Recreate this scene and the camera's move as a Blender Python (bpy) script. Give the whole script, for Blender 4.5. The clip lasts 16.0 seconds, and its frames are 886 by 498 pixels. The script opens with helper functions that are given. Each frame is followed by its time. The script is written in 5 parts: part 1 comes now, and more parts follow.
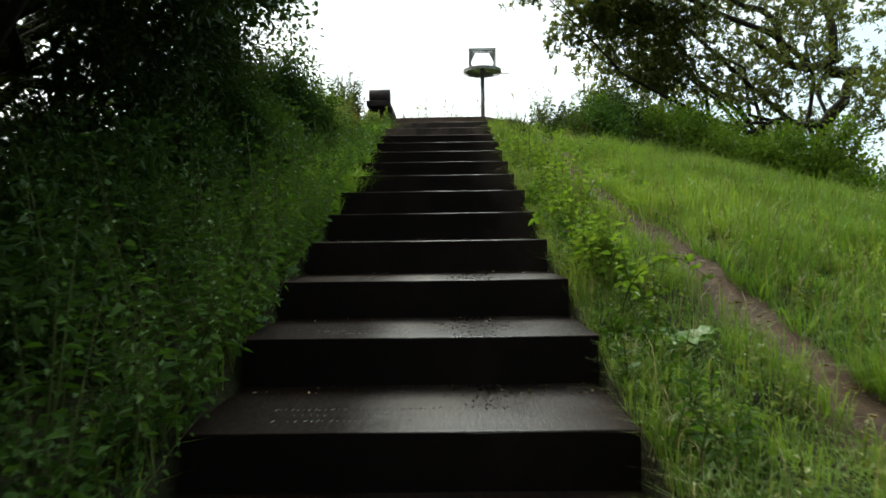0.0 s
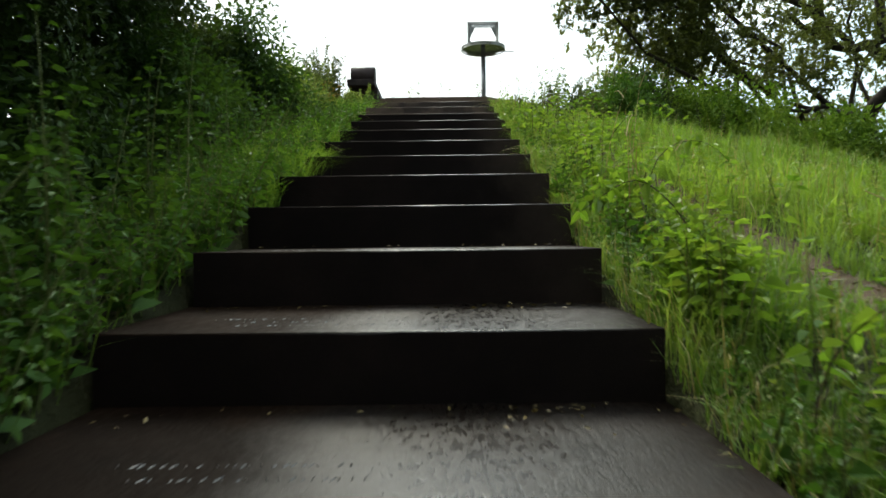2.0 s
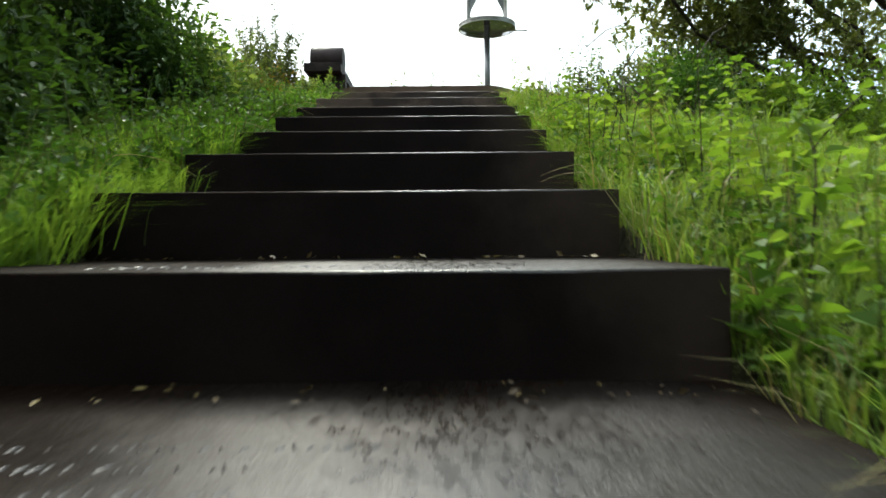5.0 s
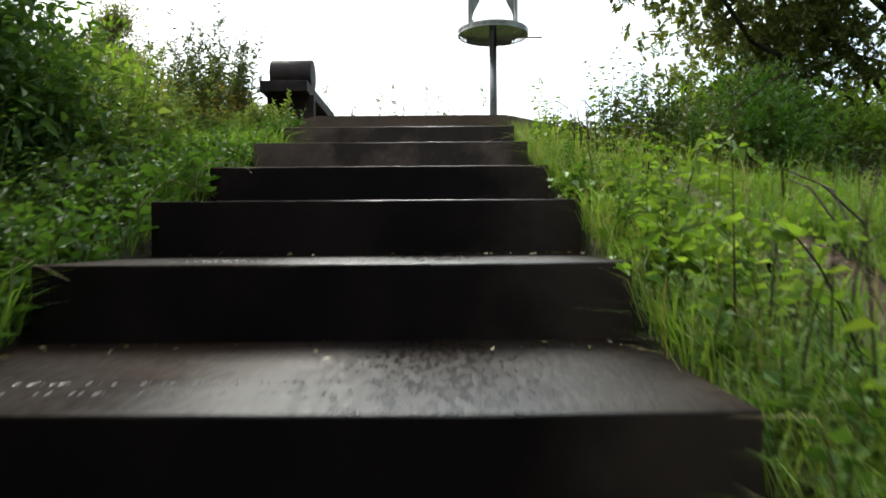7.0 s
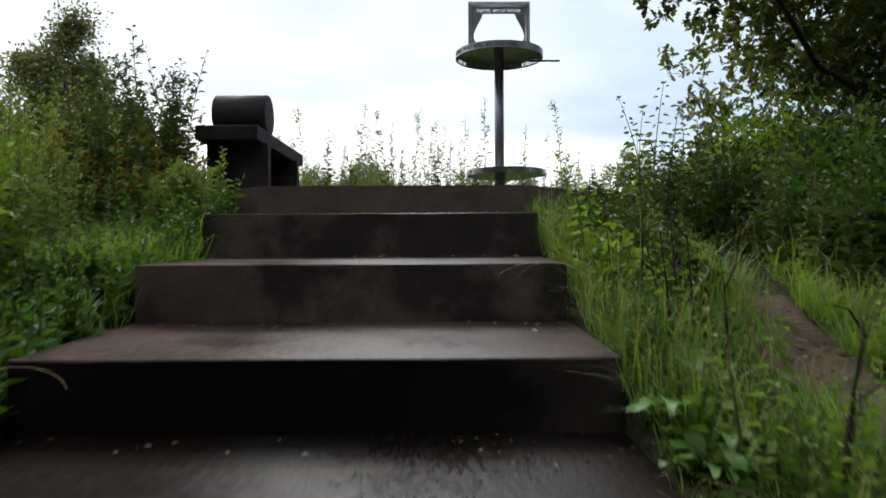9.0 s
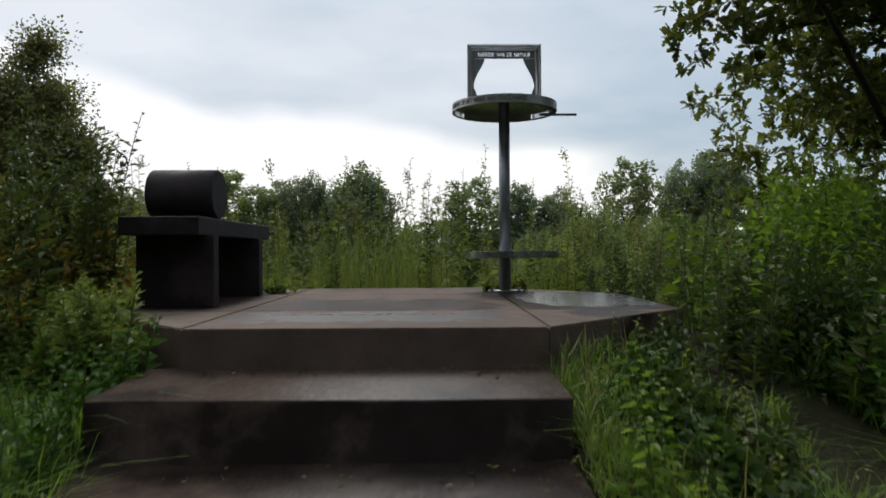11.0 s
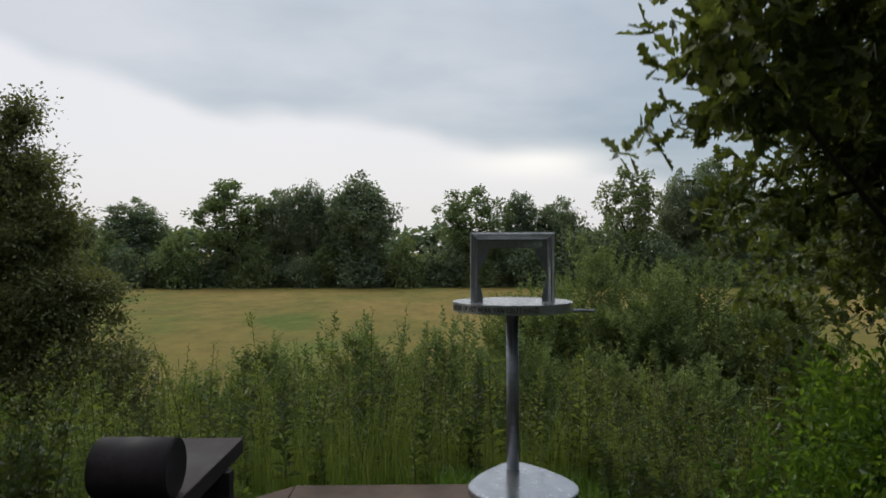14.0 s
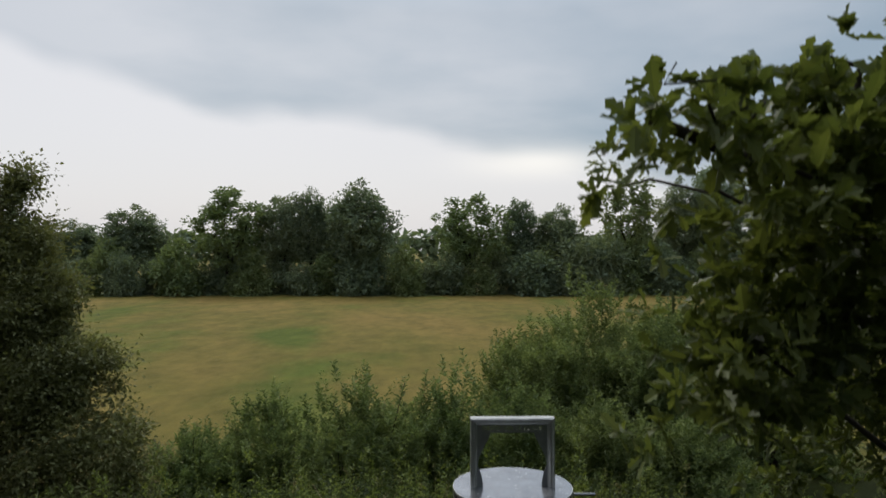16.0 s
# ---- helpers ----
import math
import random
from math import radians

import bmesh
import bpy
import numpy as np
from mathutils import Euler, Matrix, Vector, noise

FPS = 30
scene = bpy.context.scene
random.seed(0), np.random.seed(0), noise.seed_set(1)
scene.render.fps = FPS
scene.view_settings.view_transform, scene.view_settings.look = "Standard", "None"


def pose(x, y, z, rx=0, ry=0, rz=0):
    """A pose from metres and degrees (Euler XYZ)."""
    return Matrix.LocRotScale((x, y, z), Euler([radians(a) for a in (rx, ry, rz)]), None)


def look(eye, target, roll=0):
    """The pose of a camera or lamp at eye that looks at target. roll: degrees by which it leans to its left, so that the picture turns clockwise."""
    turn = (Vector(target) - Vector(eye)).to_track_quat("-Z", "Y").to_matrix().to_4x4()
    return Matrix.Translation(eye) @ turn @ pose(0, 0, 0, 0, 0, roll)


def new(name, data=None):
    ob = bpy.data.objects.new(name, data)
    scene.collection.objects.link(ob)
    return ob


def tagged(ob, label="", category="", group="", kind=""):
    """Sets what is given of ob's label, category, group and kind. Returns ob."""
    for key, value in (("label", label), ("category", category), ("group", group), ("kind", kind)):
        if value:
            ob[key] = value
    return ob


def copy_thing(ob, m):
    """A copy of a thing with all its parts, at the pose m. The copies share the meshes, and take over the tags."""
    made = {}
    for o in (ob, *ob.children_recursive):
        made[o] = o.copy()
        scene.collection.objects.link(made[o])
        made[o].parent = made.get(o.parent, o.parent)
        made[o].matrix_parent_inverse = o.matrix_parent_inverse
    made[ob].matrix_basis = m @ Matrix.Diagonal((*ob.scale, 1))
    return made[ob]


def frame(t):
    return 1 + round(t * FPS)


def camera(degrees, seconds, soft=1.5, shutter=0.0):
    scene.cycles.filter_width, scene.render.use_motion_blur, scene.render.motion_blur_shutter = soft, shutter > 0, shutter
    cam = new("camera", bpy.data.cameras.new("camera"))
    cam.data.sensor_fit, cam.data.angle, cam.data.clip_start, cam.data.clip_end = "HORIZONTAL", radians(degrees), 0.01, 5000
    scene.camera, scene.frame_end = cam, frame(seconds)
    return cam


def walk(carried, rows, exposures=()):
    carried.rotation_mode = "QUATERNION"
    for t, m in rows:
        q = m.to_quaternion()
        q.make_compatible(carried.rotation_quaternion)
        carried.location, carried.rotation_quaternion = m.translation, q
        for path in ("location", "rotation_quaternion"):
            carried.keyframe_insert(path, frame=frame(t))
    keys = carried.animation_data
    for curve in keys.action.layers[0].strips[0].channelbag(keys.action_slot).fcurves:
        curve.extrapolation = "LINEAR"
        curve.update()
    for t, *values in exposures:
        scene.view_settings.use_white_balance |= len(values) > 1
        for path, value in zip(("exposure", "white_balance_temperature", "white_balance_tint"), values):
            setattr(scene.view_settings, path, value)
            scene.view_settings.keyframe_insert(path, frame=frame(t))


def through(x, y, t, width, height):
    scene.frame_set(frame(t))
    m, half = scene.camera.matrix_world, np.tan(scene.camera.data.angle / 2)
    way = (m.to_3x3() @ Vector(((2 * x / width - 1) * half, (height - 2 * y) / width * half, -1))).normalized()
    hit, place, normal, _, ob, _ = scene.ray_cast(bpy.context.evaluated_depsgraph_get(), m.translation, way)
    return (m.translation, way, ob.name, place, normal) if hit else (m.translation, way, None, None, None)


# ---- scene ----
cam = camera(66.0, 16.0, soft=1.6, shutter=0.5)
# seconds, x, y, z, yaw, pitch, roll
ROWS = [
    (0.0, 0.117, -10.037, -1.927, 0.58, -0.08, -0.80),
    (0.5, 0.129, -9.630, -1.927, 0.54, -0.03, -0.77),
    (1.0, 0.141, -9.222, -1.928, 0.51, -0.00, -0.73),
    (1.5, 0.152, -8.813, -1.919, 0.47, 0.04, -0.70),
    (2.0, 0.162, -8.407, -1.886, 0.43, 0.07, -0.67),
    (2.5, 0.172, -8.000, -1.827, 0.40, 0.12, -0.63),
    (3.0, 0.182, -7.588, -1.779, 0.36, 0.14, -0.60),
    (5.5, 0.225, -5.622, -1.355, 0.12, 0.26, -0.42),
    (6.0, 0.233, -5.247, -1.226, 0.10, 0.15, -0.41),
    (6.5, 0.239, -4.872, -1.056, 0.07, 0.09, -0.40),
    (7.0, 0.246, -4.513, -0.890, 0.05, 0.04, -0.39),
    (7.5, 0.252, -4.171, -0.742, 0.03, -0.02, -0.38),
    (8.0, 0.258, -3.837, -0.595, -0.03, -0.10, -0.38),
    (8.5, 0.263, -3.549, -0.442, -0.08, -0.22, -0.38),
    (9.0, 0.268, -3.252, -0.292, -0.25, -0.21, -0.32),
    (11.5, 0.286, -2.192, 0.425, -0.68, 0.22, -0.26),
    (12.0, 0.289, -2.014, 0.604, -0.69, 0.23, -0.24),
    (12.5, 0.291, -1.854, 0.807, -0.69, 0.22, -0.22),
    (13.0, 0.292, -1.792, 1.019, -0.70, 0.22, -0.21),
    (13.5, 0.293, -1.783, 1.246, -0.71, 0.21, -0.19),
    (14.0, 0.294, -1.812, 1.495, -0.71, 0.22, -0.17),
    (14.5, 0.294, -1.819, 1.750, -0.72, 0.22, -0.15),
    (15.0, 0.294, -1.824, 2.009, -0.73, 0.22, -0.14),
    (15.5, 0.294, -1.819, 2.264, -0.73, 0.22, -0.12),
    (16.0, 0.293, -1.819, 2.545, -0.74, 0.23, -0.10),
]
# seconds, stops, kelvin, tint
EXPOSURES = ((0.0, 1.28, 7000, 1), (3.0, 1.66, 7000, 1), (5.5, 1.84, 6900, 3), (7.0, 1.58, 6800, 6), (8.0, 1.10, 6600, 9), (9.0, 0.70, 6450, 10), (11.5, 0.14, 6500, 10), (12.5, 0.02, 6500, 10), (13.5, -0.04, 6500, 10), (14.5, -0.10, 6500, 10), (16.0, -0.14, 6500, 10))
walk(cam, [(t, pose(x, y, z, 90 + pitch, 0, yaw) @ pose(0, 0, 0, 0, 0, roll)) for t, x, y, z, yaw, pitch, roll in ROWS], EXPOSURES)


# ---- world and sun ----
def build_world():
    w = bpy.data.worlds.new("overcast_sky")
    scene.world = w
    w.use_nodes = True
    nt = w.node_tree
    nt.nodes.clear()
    N, L = nt.nodes.new, nt.links.new
    out, bg = N("ShaderNodeOutputWorld"), N("ShaderNodeBackground")
    tc = N("ShaderNodeTexCoord")
    sep = N("ShaderNodeSeparateXYZ")
    L(tc.outputs["Generated"], sep.inputs[0])
    sky = N("ShaderNodeTexSky")
    sky.sky_type, sky.sun_disc = "NISHITA", False
    sky.sun_elevation, sky.sun_rotation = radians(48), radians(-12)
    sky.dust_density, sky.air_density = 3.0, 1.2

    def math_node(op, a, b=None, clamp=False):
        n = N("ShaderNodeMath")
        n.operation, n.use_clamp = op, clamp
        for i, v in enumerate((a, b)):
            if v is None:
                continue
            if isinstance(v, (int, float)):
                n.inputs[i].default_value = v
            else:
                L(v, n.inputs[i])
        return n.outputs[0]

    def noise_node(vec, scale, detail, rough=0.5):
        n = N("ShaderNodeTexNoise")
        n.inputs["Scale"].default_value, n.inputs["Detail"].default_value, n.inputs["Roughness"].default_value = scale, detail, rough
        L(vec, n.inputs["Vector"])
        return n.outputs["Fac"]

    # clouds lie on a flat layer overhead: direction divided by its height
    x, y, z = sep.outputs
    zz = math_node("ADD", math_node("ABSOLUTE", z), 0.12)
    u, v = math_node("DIVIDE", x, zz), math_node("DIVIDE", y, zz)
    comb = N("ShaderNodeCombineXYZ")
    L(u, comb.inputs[0]), L(v, comb.inputs[1])
    big = noise_node(comb.outputs[0], 0.55, 4, 0.5)
    fine = noise_node(comb.outputs[0], 1.6, 5, 0.55)
    soft = noise_node(tc.outputs["Generated"], 3.0, 3)
    # edge of a darker cloud bank, which comes down towards the right
    edge = math_node("ADD", math_node("MULTIPLY", x, 0.21), z)
    edge = math_node("ADD", edge, math_node("MULTIPLY", math_node("SUBTRACT", soft, 0.5), 0.11))
    edge = math_node("ADD", edge, math_node("MULTIPLY", math_node("SUBTRACT", fine, 0.5), 0.03))
    bank = N("ShaderNodeMapRange")
    bank.interpolation_type = "SMOOTHSTEP"
    bank.inputs["From Min"].default_value, bank.inputs["From Max"].default_value = 0.138, 0.172
    L(edge, bank.inputs["Value"])
    # streaks inside the bank
    streak = N("ShaderNodeMapRange")
    streak.inputs["From Min"].default_value, streak.inputs["From Max"].default_value = 0.37, 0.63
    lumps = math_node("ADD", math_node("MULTIPLY", big, 0.75), math_node("MULTIPLY", fine, 0.25))
    L(math_node("SUBTRACT", lumps, math_node("MULTIPLY", x, 0.20)), streak.inputs["Value"])
    light = N("ShaderNodeMix")
    light.data_type = "RGBA"
    light.inputs[6].default_value, light.inputs[7].default_value = (0.31, 0.40, 0.49, 1), (0.60, 0.635, 0.69, 1)
    L(streak.outputs[0], light.inputs[0])
    deck = N("ShaderNodeMix")
    deck.data_type = "RGBA"
    deck.inputs[6].default_value = (0.79, 0.795, 0.83, 1)
    L(bank.outputs[0], deck.inputs[0]), L(light.outputs[2], deck.inputs[7])
    # a thin place in the cloud near the horizon, lit from behind
    gx, gz = math_node("DIVIDE", math_node("SUBTRACT", x, 0.15), 0.10), math_node("DIVIDE", math_node("SUBTRACT", z, 0.128), 0.022)
    gap = math_node("EXPONENT", math_node("MULTIPLY", math_node("ADD", math_node("MULTIPLY", gx, gx), math_node("MULTIPLY", gz, gz)), -1.0))
    thin = N("ShaderNodeMix")
    thin.data_type = "RGBA"
    thin.inputs[7].default_value = (1.0, 0.98, 0.95, 1)
    L(math_node("MULTIPLY", math_node("MULTIPLY", gap, math_node("GREATER_THAN", y, 0.0)), 1.0), thin.inputs[0]), L(deck.outputs[2], thin.inputs[6])
    deck = thin
    # brighter overhead, as under thin cloud
    zen = N("ShaderNodeMapRange")
    zen.inputs["From Min"].default_value, zen.inputs["From Max"].default_value = 0.33, 0.95
    zen.inputs["To Min"].default_value, zen.inputs["To Max"].default_value = 1.0, 3.5
    L(z, zen.inputs["Value"])
    # the sun stands ahead behind the cloud, so the sky behind is duller
    ahead = N("ShaderNodeMapRange")
    ahead.interpolation_type = "SMOOTHSTEP"
    ahead.inputs["From Min"].default_value, ahead.inputs["From Max"].default_value = -0.7, 0.75
    ahead.inputs["To Min"].default_value, ahead.inputs["To Max"].default_value = 0.5, 1.0
    L(y, ahead.inputs["Value"])
    mul = N("ShaderNodeMix")
    mul.data_type, mul.blend_type = "RGBA", "MULTIPLY"
    mul.inputs[0].default_value = 1.0
    L(deck.outputs[2], mul.inputs[6]), L(math_node("MULTIPLY", zen.outputs[0], ahead.outputs[0]), mul.inputs[7])
    add = N("ShaderNodeMix")
    add.data_type, add.blend_type = "RGBA", "ADD"
    add.inputs[0].default_value = 0.02
    L(mul.outputs[2], add.inputs[6]), L(sky.outputs[0], add.inputs[7])
    L(add.outputs[2], bg.inputs["Color"])
    bg.inputs["Strength"].default_value = 0.9
    L(bg.outputs[0], out.inputs["Surface"])


build_world()
sun = new("sun", bpy.data.lights.new("sun", "SUN"))
sun.data.energy, sun.data.angle, sun.data.color = 2.0, radians(30), (1.0, 0.96, 0.9)
sun.matrix_world = look((-12, 40, 48), (0, 0, 0))


# ---- materials ----
def material(name):
    m = bpy.data.materials.new(name)
    m.use_nodes = True
    nt = m.node_tree
    return m, nt, nt.nodes["Principled BSDF"]


def noise_tex(nt, scale, detail=4, rough=0.55, coord="Object", stretch=(1, 1, 1)):
    tc, mp, n = nt.nodes.new("ShaderNodeTexCoord"), nt.nodes.new("ShaderNodeMapping"), nt.nodes.new("ShaderNodeTexNoise")
    mp.inputs["Scale"].default_value = stretch
    n.inputs["Scale"].default_value, n.inputs["Detail"].default_value, n.inputs["Roughness"].default_value = scale, detail, rough
    nt.links.new(tc.outputs[coord], mp.inputs[0]), nt.links.new(mp.outputs[0], n.inputs["Vector"])
    return n.outputs["Fac"]


def ramp(nt, fac, stops):
    r = nt.nodes.new("ShaderNodeValToRGB")
    el = r.color_ramp.elements
    while len(el) < len(stops):
        el.new(0.5)
    for e, (p, c) in zip(el, stops):
        e.position, e.color = p, (*c, 1) if len(c) == 3 else c
    nt.links.new(fac, r.inputs[0])
    return r.outputs[0]


def blend(nt, fac, a, b, mode="MIX"):
    m = nt.nodes.new("ShaderNodeMix")
    m.data_type, m.blend_type = "RGBA", mode
    for i, v in ((0, fac), (6, a), (7, b)):
        if isinstance(v, (int, float)):
            m.inputs[i].default_value = v
        elif isinstance(v, tuple):
            m.inputs[i].default_value = (*v, 1)
        else:
            nt.links.new(v, m.inputs[i])
    return m.outputs[2]


def bump(nt, bsdf, height, strength, distance):
    b = nt.nodes.new("ShaderNodeBump")
    b.inputs["Strength"].default_value, b.inputs["Distance"].default_value = strength, distance
    nt.links.new(height, b.inputs["Height"]), nt.links.new(b.outputs[0], bsdf.inputs["Normal"])


def leaf_material(name, dark, mid, pale, through=0.35, gloss=0.45, patch=0.8):
    """Leaves and blades: colour by leaf and by patch, with light coming through."""
    m, nt, p = material(name)
    geo, obi = nt.nodes.new("ShaderNodeNewGeometry"), nt.nodes.new("ShaderNodeObjectInfo")
    col = ramp(nt, geo.outputs["Random Per Island"], ((0.0, dark), (0.55, mid), (1.0, pale)))
    patches = noise_tex(nt, patch, 2)
    col = blend(nt, 0.45, col, ramp(nt, patches, ((0.35, dark), (0.65, pale))))
    tint = ramp(nt, obi.outputs["Random"], ((0.0, (0.82, 0.9, 0.85)), (1.0, (1.0, 1.0, 0.92))))
    col = blend(nt, 1.0, col, tint, "MULTIPLY")
    nt.links.new(col, p.inputs["Base Color"])
    p.inputs["Roughness"].default_value = gloss
    p.inputs["Specular IOR Level"].default_value = 0.22
    tr, mx = nt.nodes.new("ShaderNodeBsdfTranslucent"), nt.nodes.new("ShaderNodeMixShader")
    warm = blend(nt, 1.0, col, (1.0, 1.0, 0.55), "MULTIPLY")
    nt.links.new(warm, tr.inputs["Color"])
    mx.inputs[0].default_value = through
    nt.links.new(p.outputs[0], mx.inputs[1]), nt.links.new(tr.outputs[0], mx.inputs[2])
    nt.links.new(mx.outputs[0], nt.nodes["Material Output"].inputs["Surface"])
    return m


def spread(nt, axis, middle, half, soft, wobble=0.25, scale=2.5):
    """1 near the middle of an axis of the place, 0 outside, with an uneven border."""
    tc, sep = nt.nodes.new("ShaderNodeTexCoord"), nt.nodes.new("ShaderNodeSeparateXYZ")
    nt.links.new(tc.outputs["Object"], sep.inputs[0])

    def calc(op, a, b):
        n = nt.nodes.new("ShaderNodeMath")
        n.operation = op
        for i, v in enumerate((a, b)):
            if isinstance(v, (int, float)):
                n.inputs[i].default_value = v
            else:
                nt.links.new(v, n.inputs[i])
        return n.outputs[0]

    d = calc("ABSOLUTE", calc("SUBTRACT", sep.outputs[axis], middle), 0.0)
    d = calc("ADD", d, calc("MULTIPLY", calc("SUBTRACT", noise_tex(nt, scale, 4, 0.6), 0.5), 2 * wobble))
    mr = nt.nodes.new("ShaderNodeMapRange")
    mr.interpolation_type = "SMOOTHSTEP"
    mr.inputs["From Min"].default_value, mr.inputs["From Max"].default_value = half - soft, half + soft
    mr.inputs["To Min"].default_value, mr.inputs["To Max"].default_value = 1.0, 0.0
    nt.links.new(d, mr.inputs["Value"])
    return mr.outputs[0]


def stone_material(name, dry, wet, amount, scale=1.3, dry_rough=0.75, wet_rough=0.28, relief=0.25, streaks=False, gloss=0.5, ends=False):
    """Concrete with wet and dry patches, grain and pits."""
    m, nt, p = material(name)
    big = noise_tex(nt, scale, 5, 0.6)
    mask = ramp(nt, big, ((max(0.0, amount - 0.05), (1, 1, 1)), (amount + 0.05, (0, 0, 0))))
    grain = noise_tex(nt, 90, 3, 0.7)
    stain = noise_tex(nt, 5.0, 4, 0.65, stretch=(1, 1, 0.35) if streaks else (1, 1, 1))
    col = blend(nt, mask, dry, wet)
    col = blend(nt, 0.7, col, ramp(nt, stain, ((0.3, (0.5, 0.45, 0.42)), (0.75, (1.4, 1.3, 1.25)))), "MULTIPLY")
    col = blend(nt, 0.4, col, ramp(nt, grain, ((0.3, (0.6, 0.6, 0.6)), (0.7, (1.3, 1.3, 1.3)))), "MULTIPLY")
    nt.links.new(col, p.inputs["Base Color"])
    rr = blend(nt, mask, (dry_rough,) * 3, (wet_rough,) * 3)
    if streaks:
        # rain has left fine drops and runs across the tread
        drops = noise_tex(nt, 30, 6, 0.7, stretch=(2.2, 0.6, 1))
        # wet gloss is kept to the band where the sky's sheen falls, sides dulled
        wet = spread(nt, 0, 0.22, 0.26, 0.26, 0.16)
        rr = blend(nt, wet, (0.85,) * 3, rr)
        nt.links.new(blend(nt, wet, (gloss * 0.06,) * 3, (gloss,) * 3), p.inputs["Specular IOR Level"])
        nt.links.new(blend(nt, wet, blend(nt, 1.0, col, (1.05, 1.02, 1.0), "MULTIPLY"), col), p.inputs["Base Color"])
        rr = blend(nt, 0.38, rr, ramp(nt, drops, ((0.35, (0.10,) * 3), (0.62, (0.55,) * 3))))
        bump(nt, p, blend(nt, 0.6, grain, drops), relief, 0.008)
    else:
        rr = blend(nt, 0.3, rr, stain, "OVERLAY")
        bump(nt, p, blend(nt, 0.5, grain, noise_tex(nt, 22, 4)), relief, 0.006)
    nt.links.new(rr, p.inputs["Roughness"])
    if ends:
        # the ends of the upper risers have dried to pale brown
        up = spread(nt, 1, -1.0, 4.9, 1.4, 0.3, 0.8)
        mid = spread(nt, 0, -0.25, 0.72, 0.15, 0.30, 3.5)
        damp = blend(nt, up, (1, 1, 1), mid)
        nt.links.new(blend(nt, damp, blend(nt, 0.6, (0.046, 0.034, 0.029), stain, "MULTIPLY"), col), p.inputs["Base Color"])
    p.inputs["Specular IOR Level"].default_value = gloss
    return m


M = {}
# lower steps carry the tree shade in their near-black colour; upper ones stay brown
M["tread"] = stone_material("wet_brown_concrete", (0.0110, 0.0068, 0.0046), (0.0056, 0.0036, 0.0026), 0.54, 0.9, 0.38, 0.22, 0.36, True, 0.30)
M["riser"] = stone_material("shade_dark_riser", (0.0118, 0.0082, 0.0081), (0.0068, 0.0048, 0.0050), 0.52, 1.2, 0.7, 0.6, 0.15, False, 0.08, True)
M["tread_upper"] = stone_material("stained_brown_concrete", (0.044, 0.0325, 0.026), (0.017, 0.0125, 0.0105), 0.46, 1.6, 0.6, 0.4, 0.10, True, 0.25)
M["riser_upper"] = stone_material("streaked_brown_riser", (0.094, 0.071, 0.060), (0.029, 0.0215, 0.0195), 0.50, 2.2, 0.7, 0.5, 0.15, False, 0.25)
M["tread_wet"] = stone_material("wet_worn_letters", (0.020, 0.015, 0.013), (0.010, 0.008, 0.007), 0.6, 3.0, 0.45, 0.35, 0.2)


def slab_material():
    """Pale brown concrete that dries from the middle: rain still darkens the hollows of the platform."""
    m, nt, p = material("pale_brown_concrete")
    mask = None
    for x, y, hx, hy, soft, wob in ((-0.02, 1.05, 0.55, 0.34, 0.025, 0.55), (-0.02, 0.42, 0.54, 0.20, 0.04, 0.30), (0.66, 1.86, 0.24, 0.20, 0.05, 0.14), (-1.0, 1.5, 0.26, 0.75, 0.08, 0.10), (1.04, 1.36, 0.40, 0.62, 0.04, 0.10), (0.98, 0.50, 0.14, 0.16, 0.04, 0.2)):
        one = blend(nt, 1.0, spread(nt, 0, x, hx, soft, wob, 6.5), spread(nt, 1, y, hy, soft, wob, 5.5), "MULTIPLY")
        if y == 0.42:
            film = one
        mask = one if mask is None else blend(nt, 1.0, mask, one, "LIGHTEN")
    grain, stain, broad = noise_tex(nt, 90, 3, 0.7), noise_tex(nt, 6.0, 5, 0.65), noise_tex(nt, 1.3, 4)
    col = blend(nt, mask, (0.102, 0.077, 0.063), (0.027, 0.0185, 0.015))
    col = blend(nt, 0.6, col, ramp(nt, stain, ((0.32, (0.62, 0.58, 0.55)), (0.7, (1.3, 1.25, 1.2)))), "MULTIPLY")
    col = blend(nt, 0.5, col, ramp(nt, broad, ((0.35, (0.7, 0.66, 0.62)), (0.65, (1.2, 1.18, 1.15)))), "MULTIPLY")
    col = blend(nt, 0.35, col, ramp(nt, grain, ((0.3, (0.6, 0.6, 0.6)), (0.7, (1.3, 1.3, 1.3)))), "MULTIPLY")
    nt.links.new(col, p.inputs["Base Color"])
    nt.links.new(blend(nt, mask, (0.8,) * 3, (0.42,) * 3), p.inputs["Roughness"])
    nt.links.new(blend(nt, film, blend(nt, mask, (0.08,) * 3, (0.03,) * 3), (0.14,) * 3), p.inputs["Specular IOR Level"])
    bump(nt, p, blend(nt, 0.5, grain, noise_tex(nt, 22, 4)), 0.2, 0.006)
    return m


M["slab"] = slab_material()
M["slab_edge"] = stone_material("dark_wet_edge", (0.070, 0.054, 0.045), (0.034, 0.027, 0.023), 0.55, 1.5, 0.7, 0.4)
M["bench"] = stone_material("dark_grey_concrete", (0.030, 0.0235, 0.0240), (0.013, 0.0105, 0.0108), 0.5, 2.6, 0.8, 0.65, 0.35, False, 0.16)


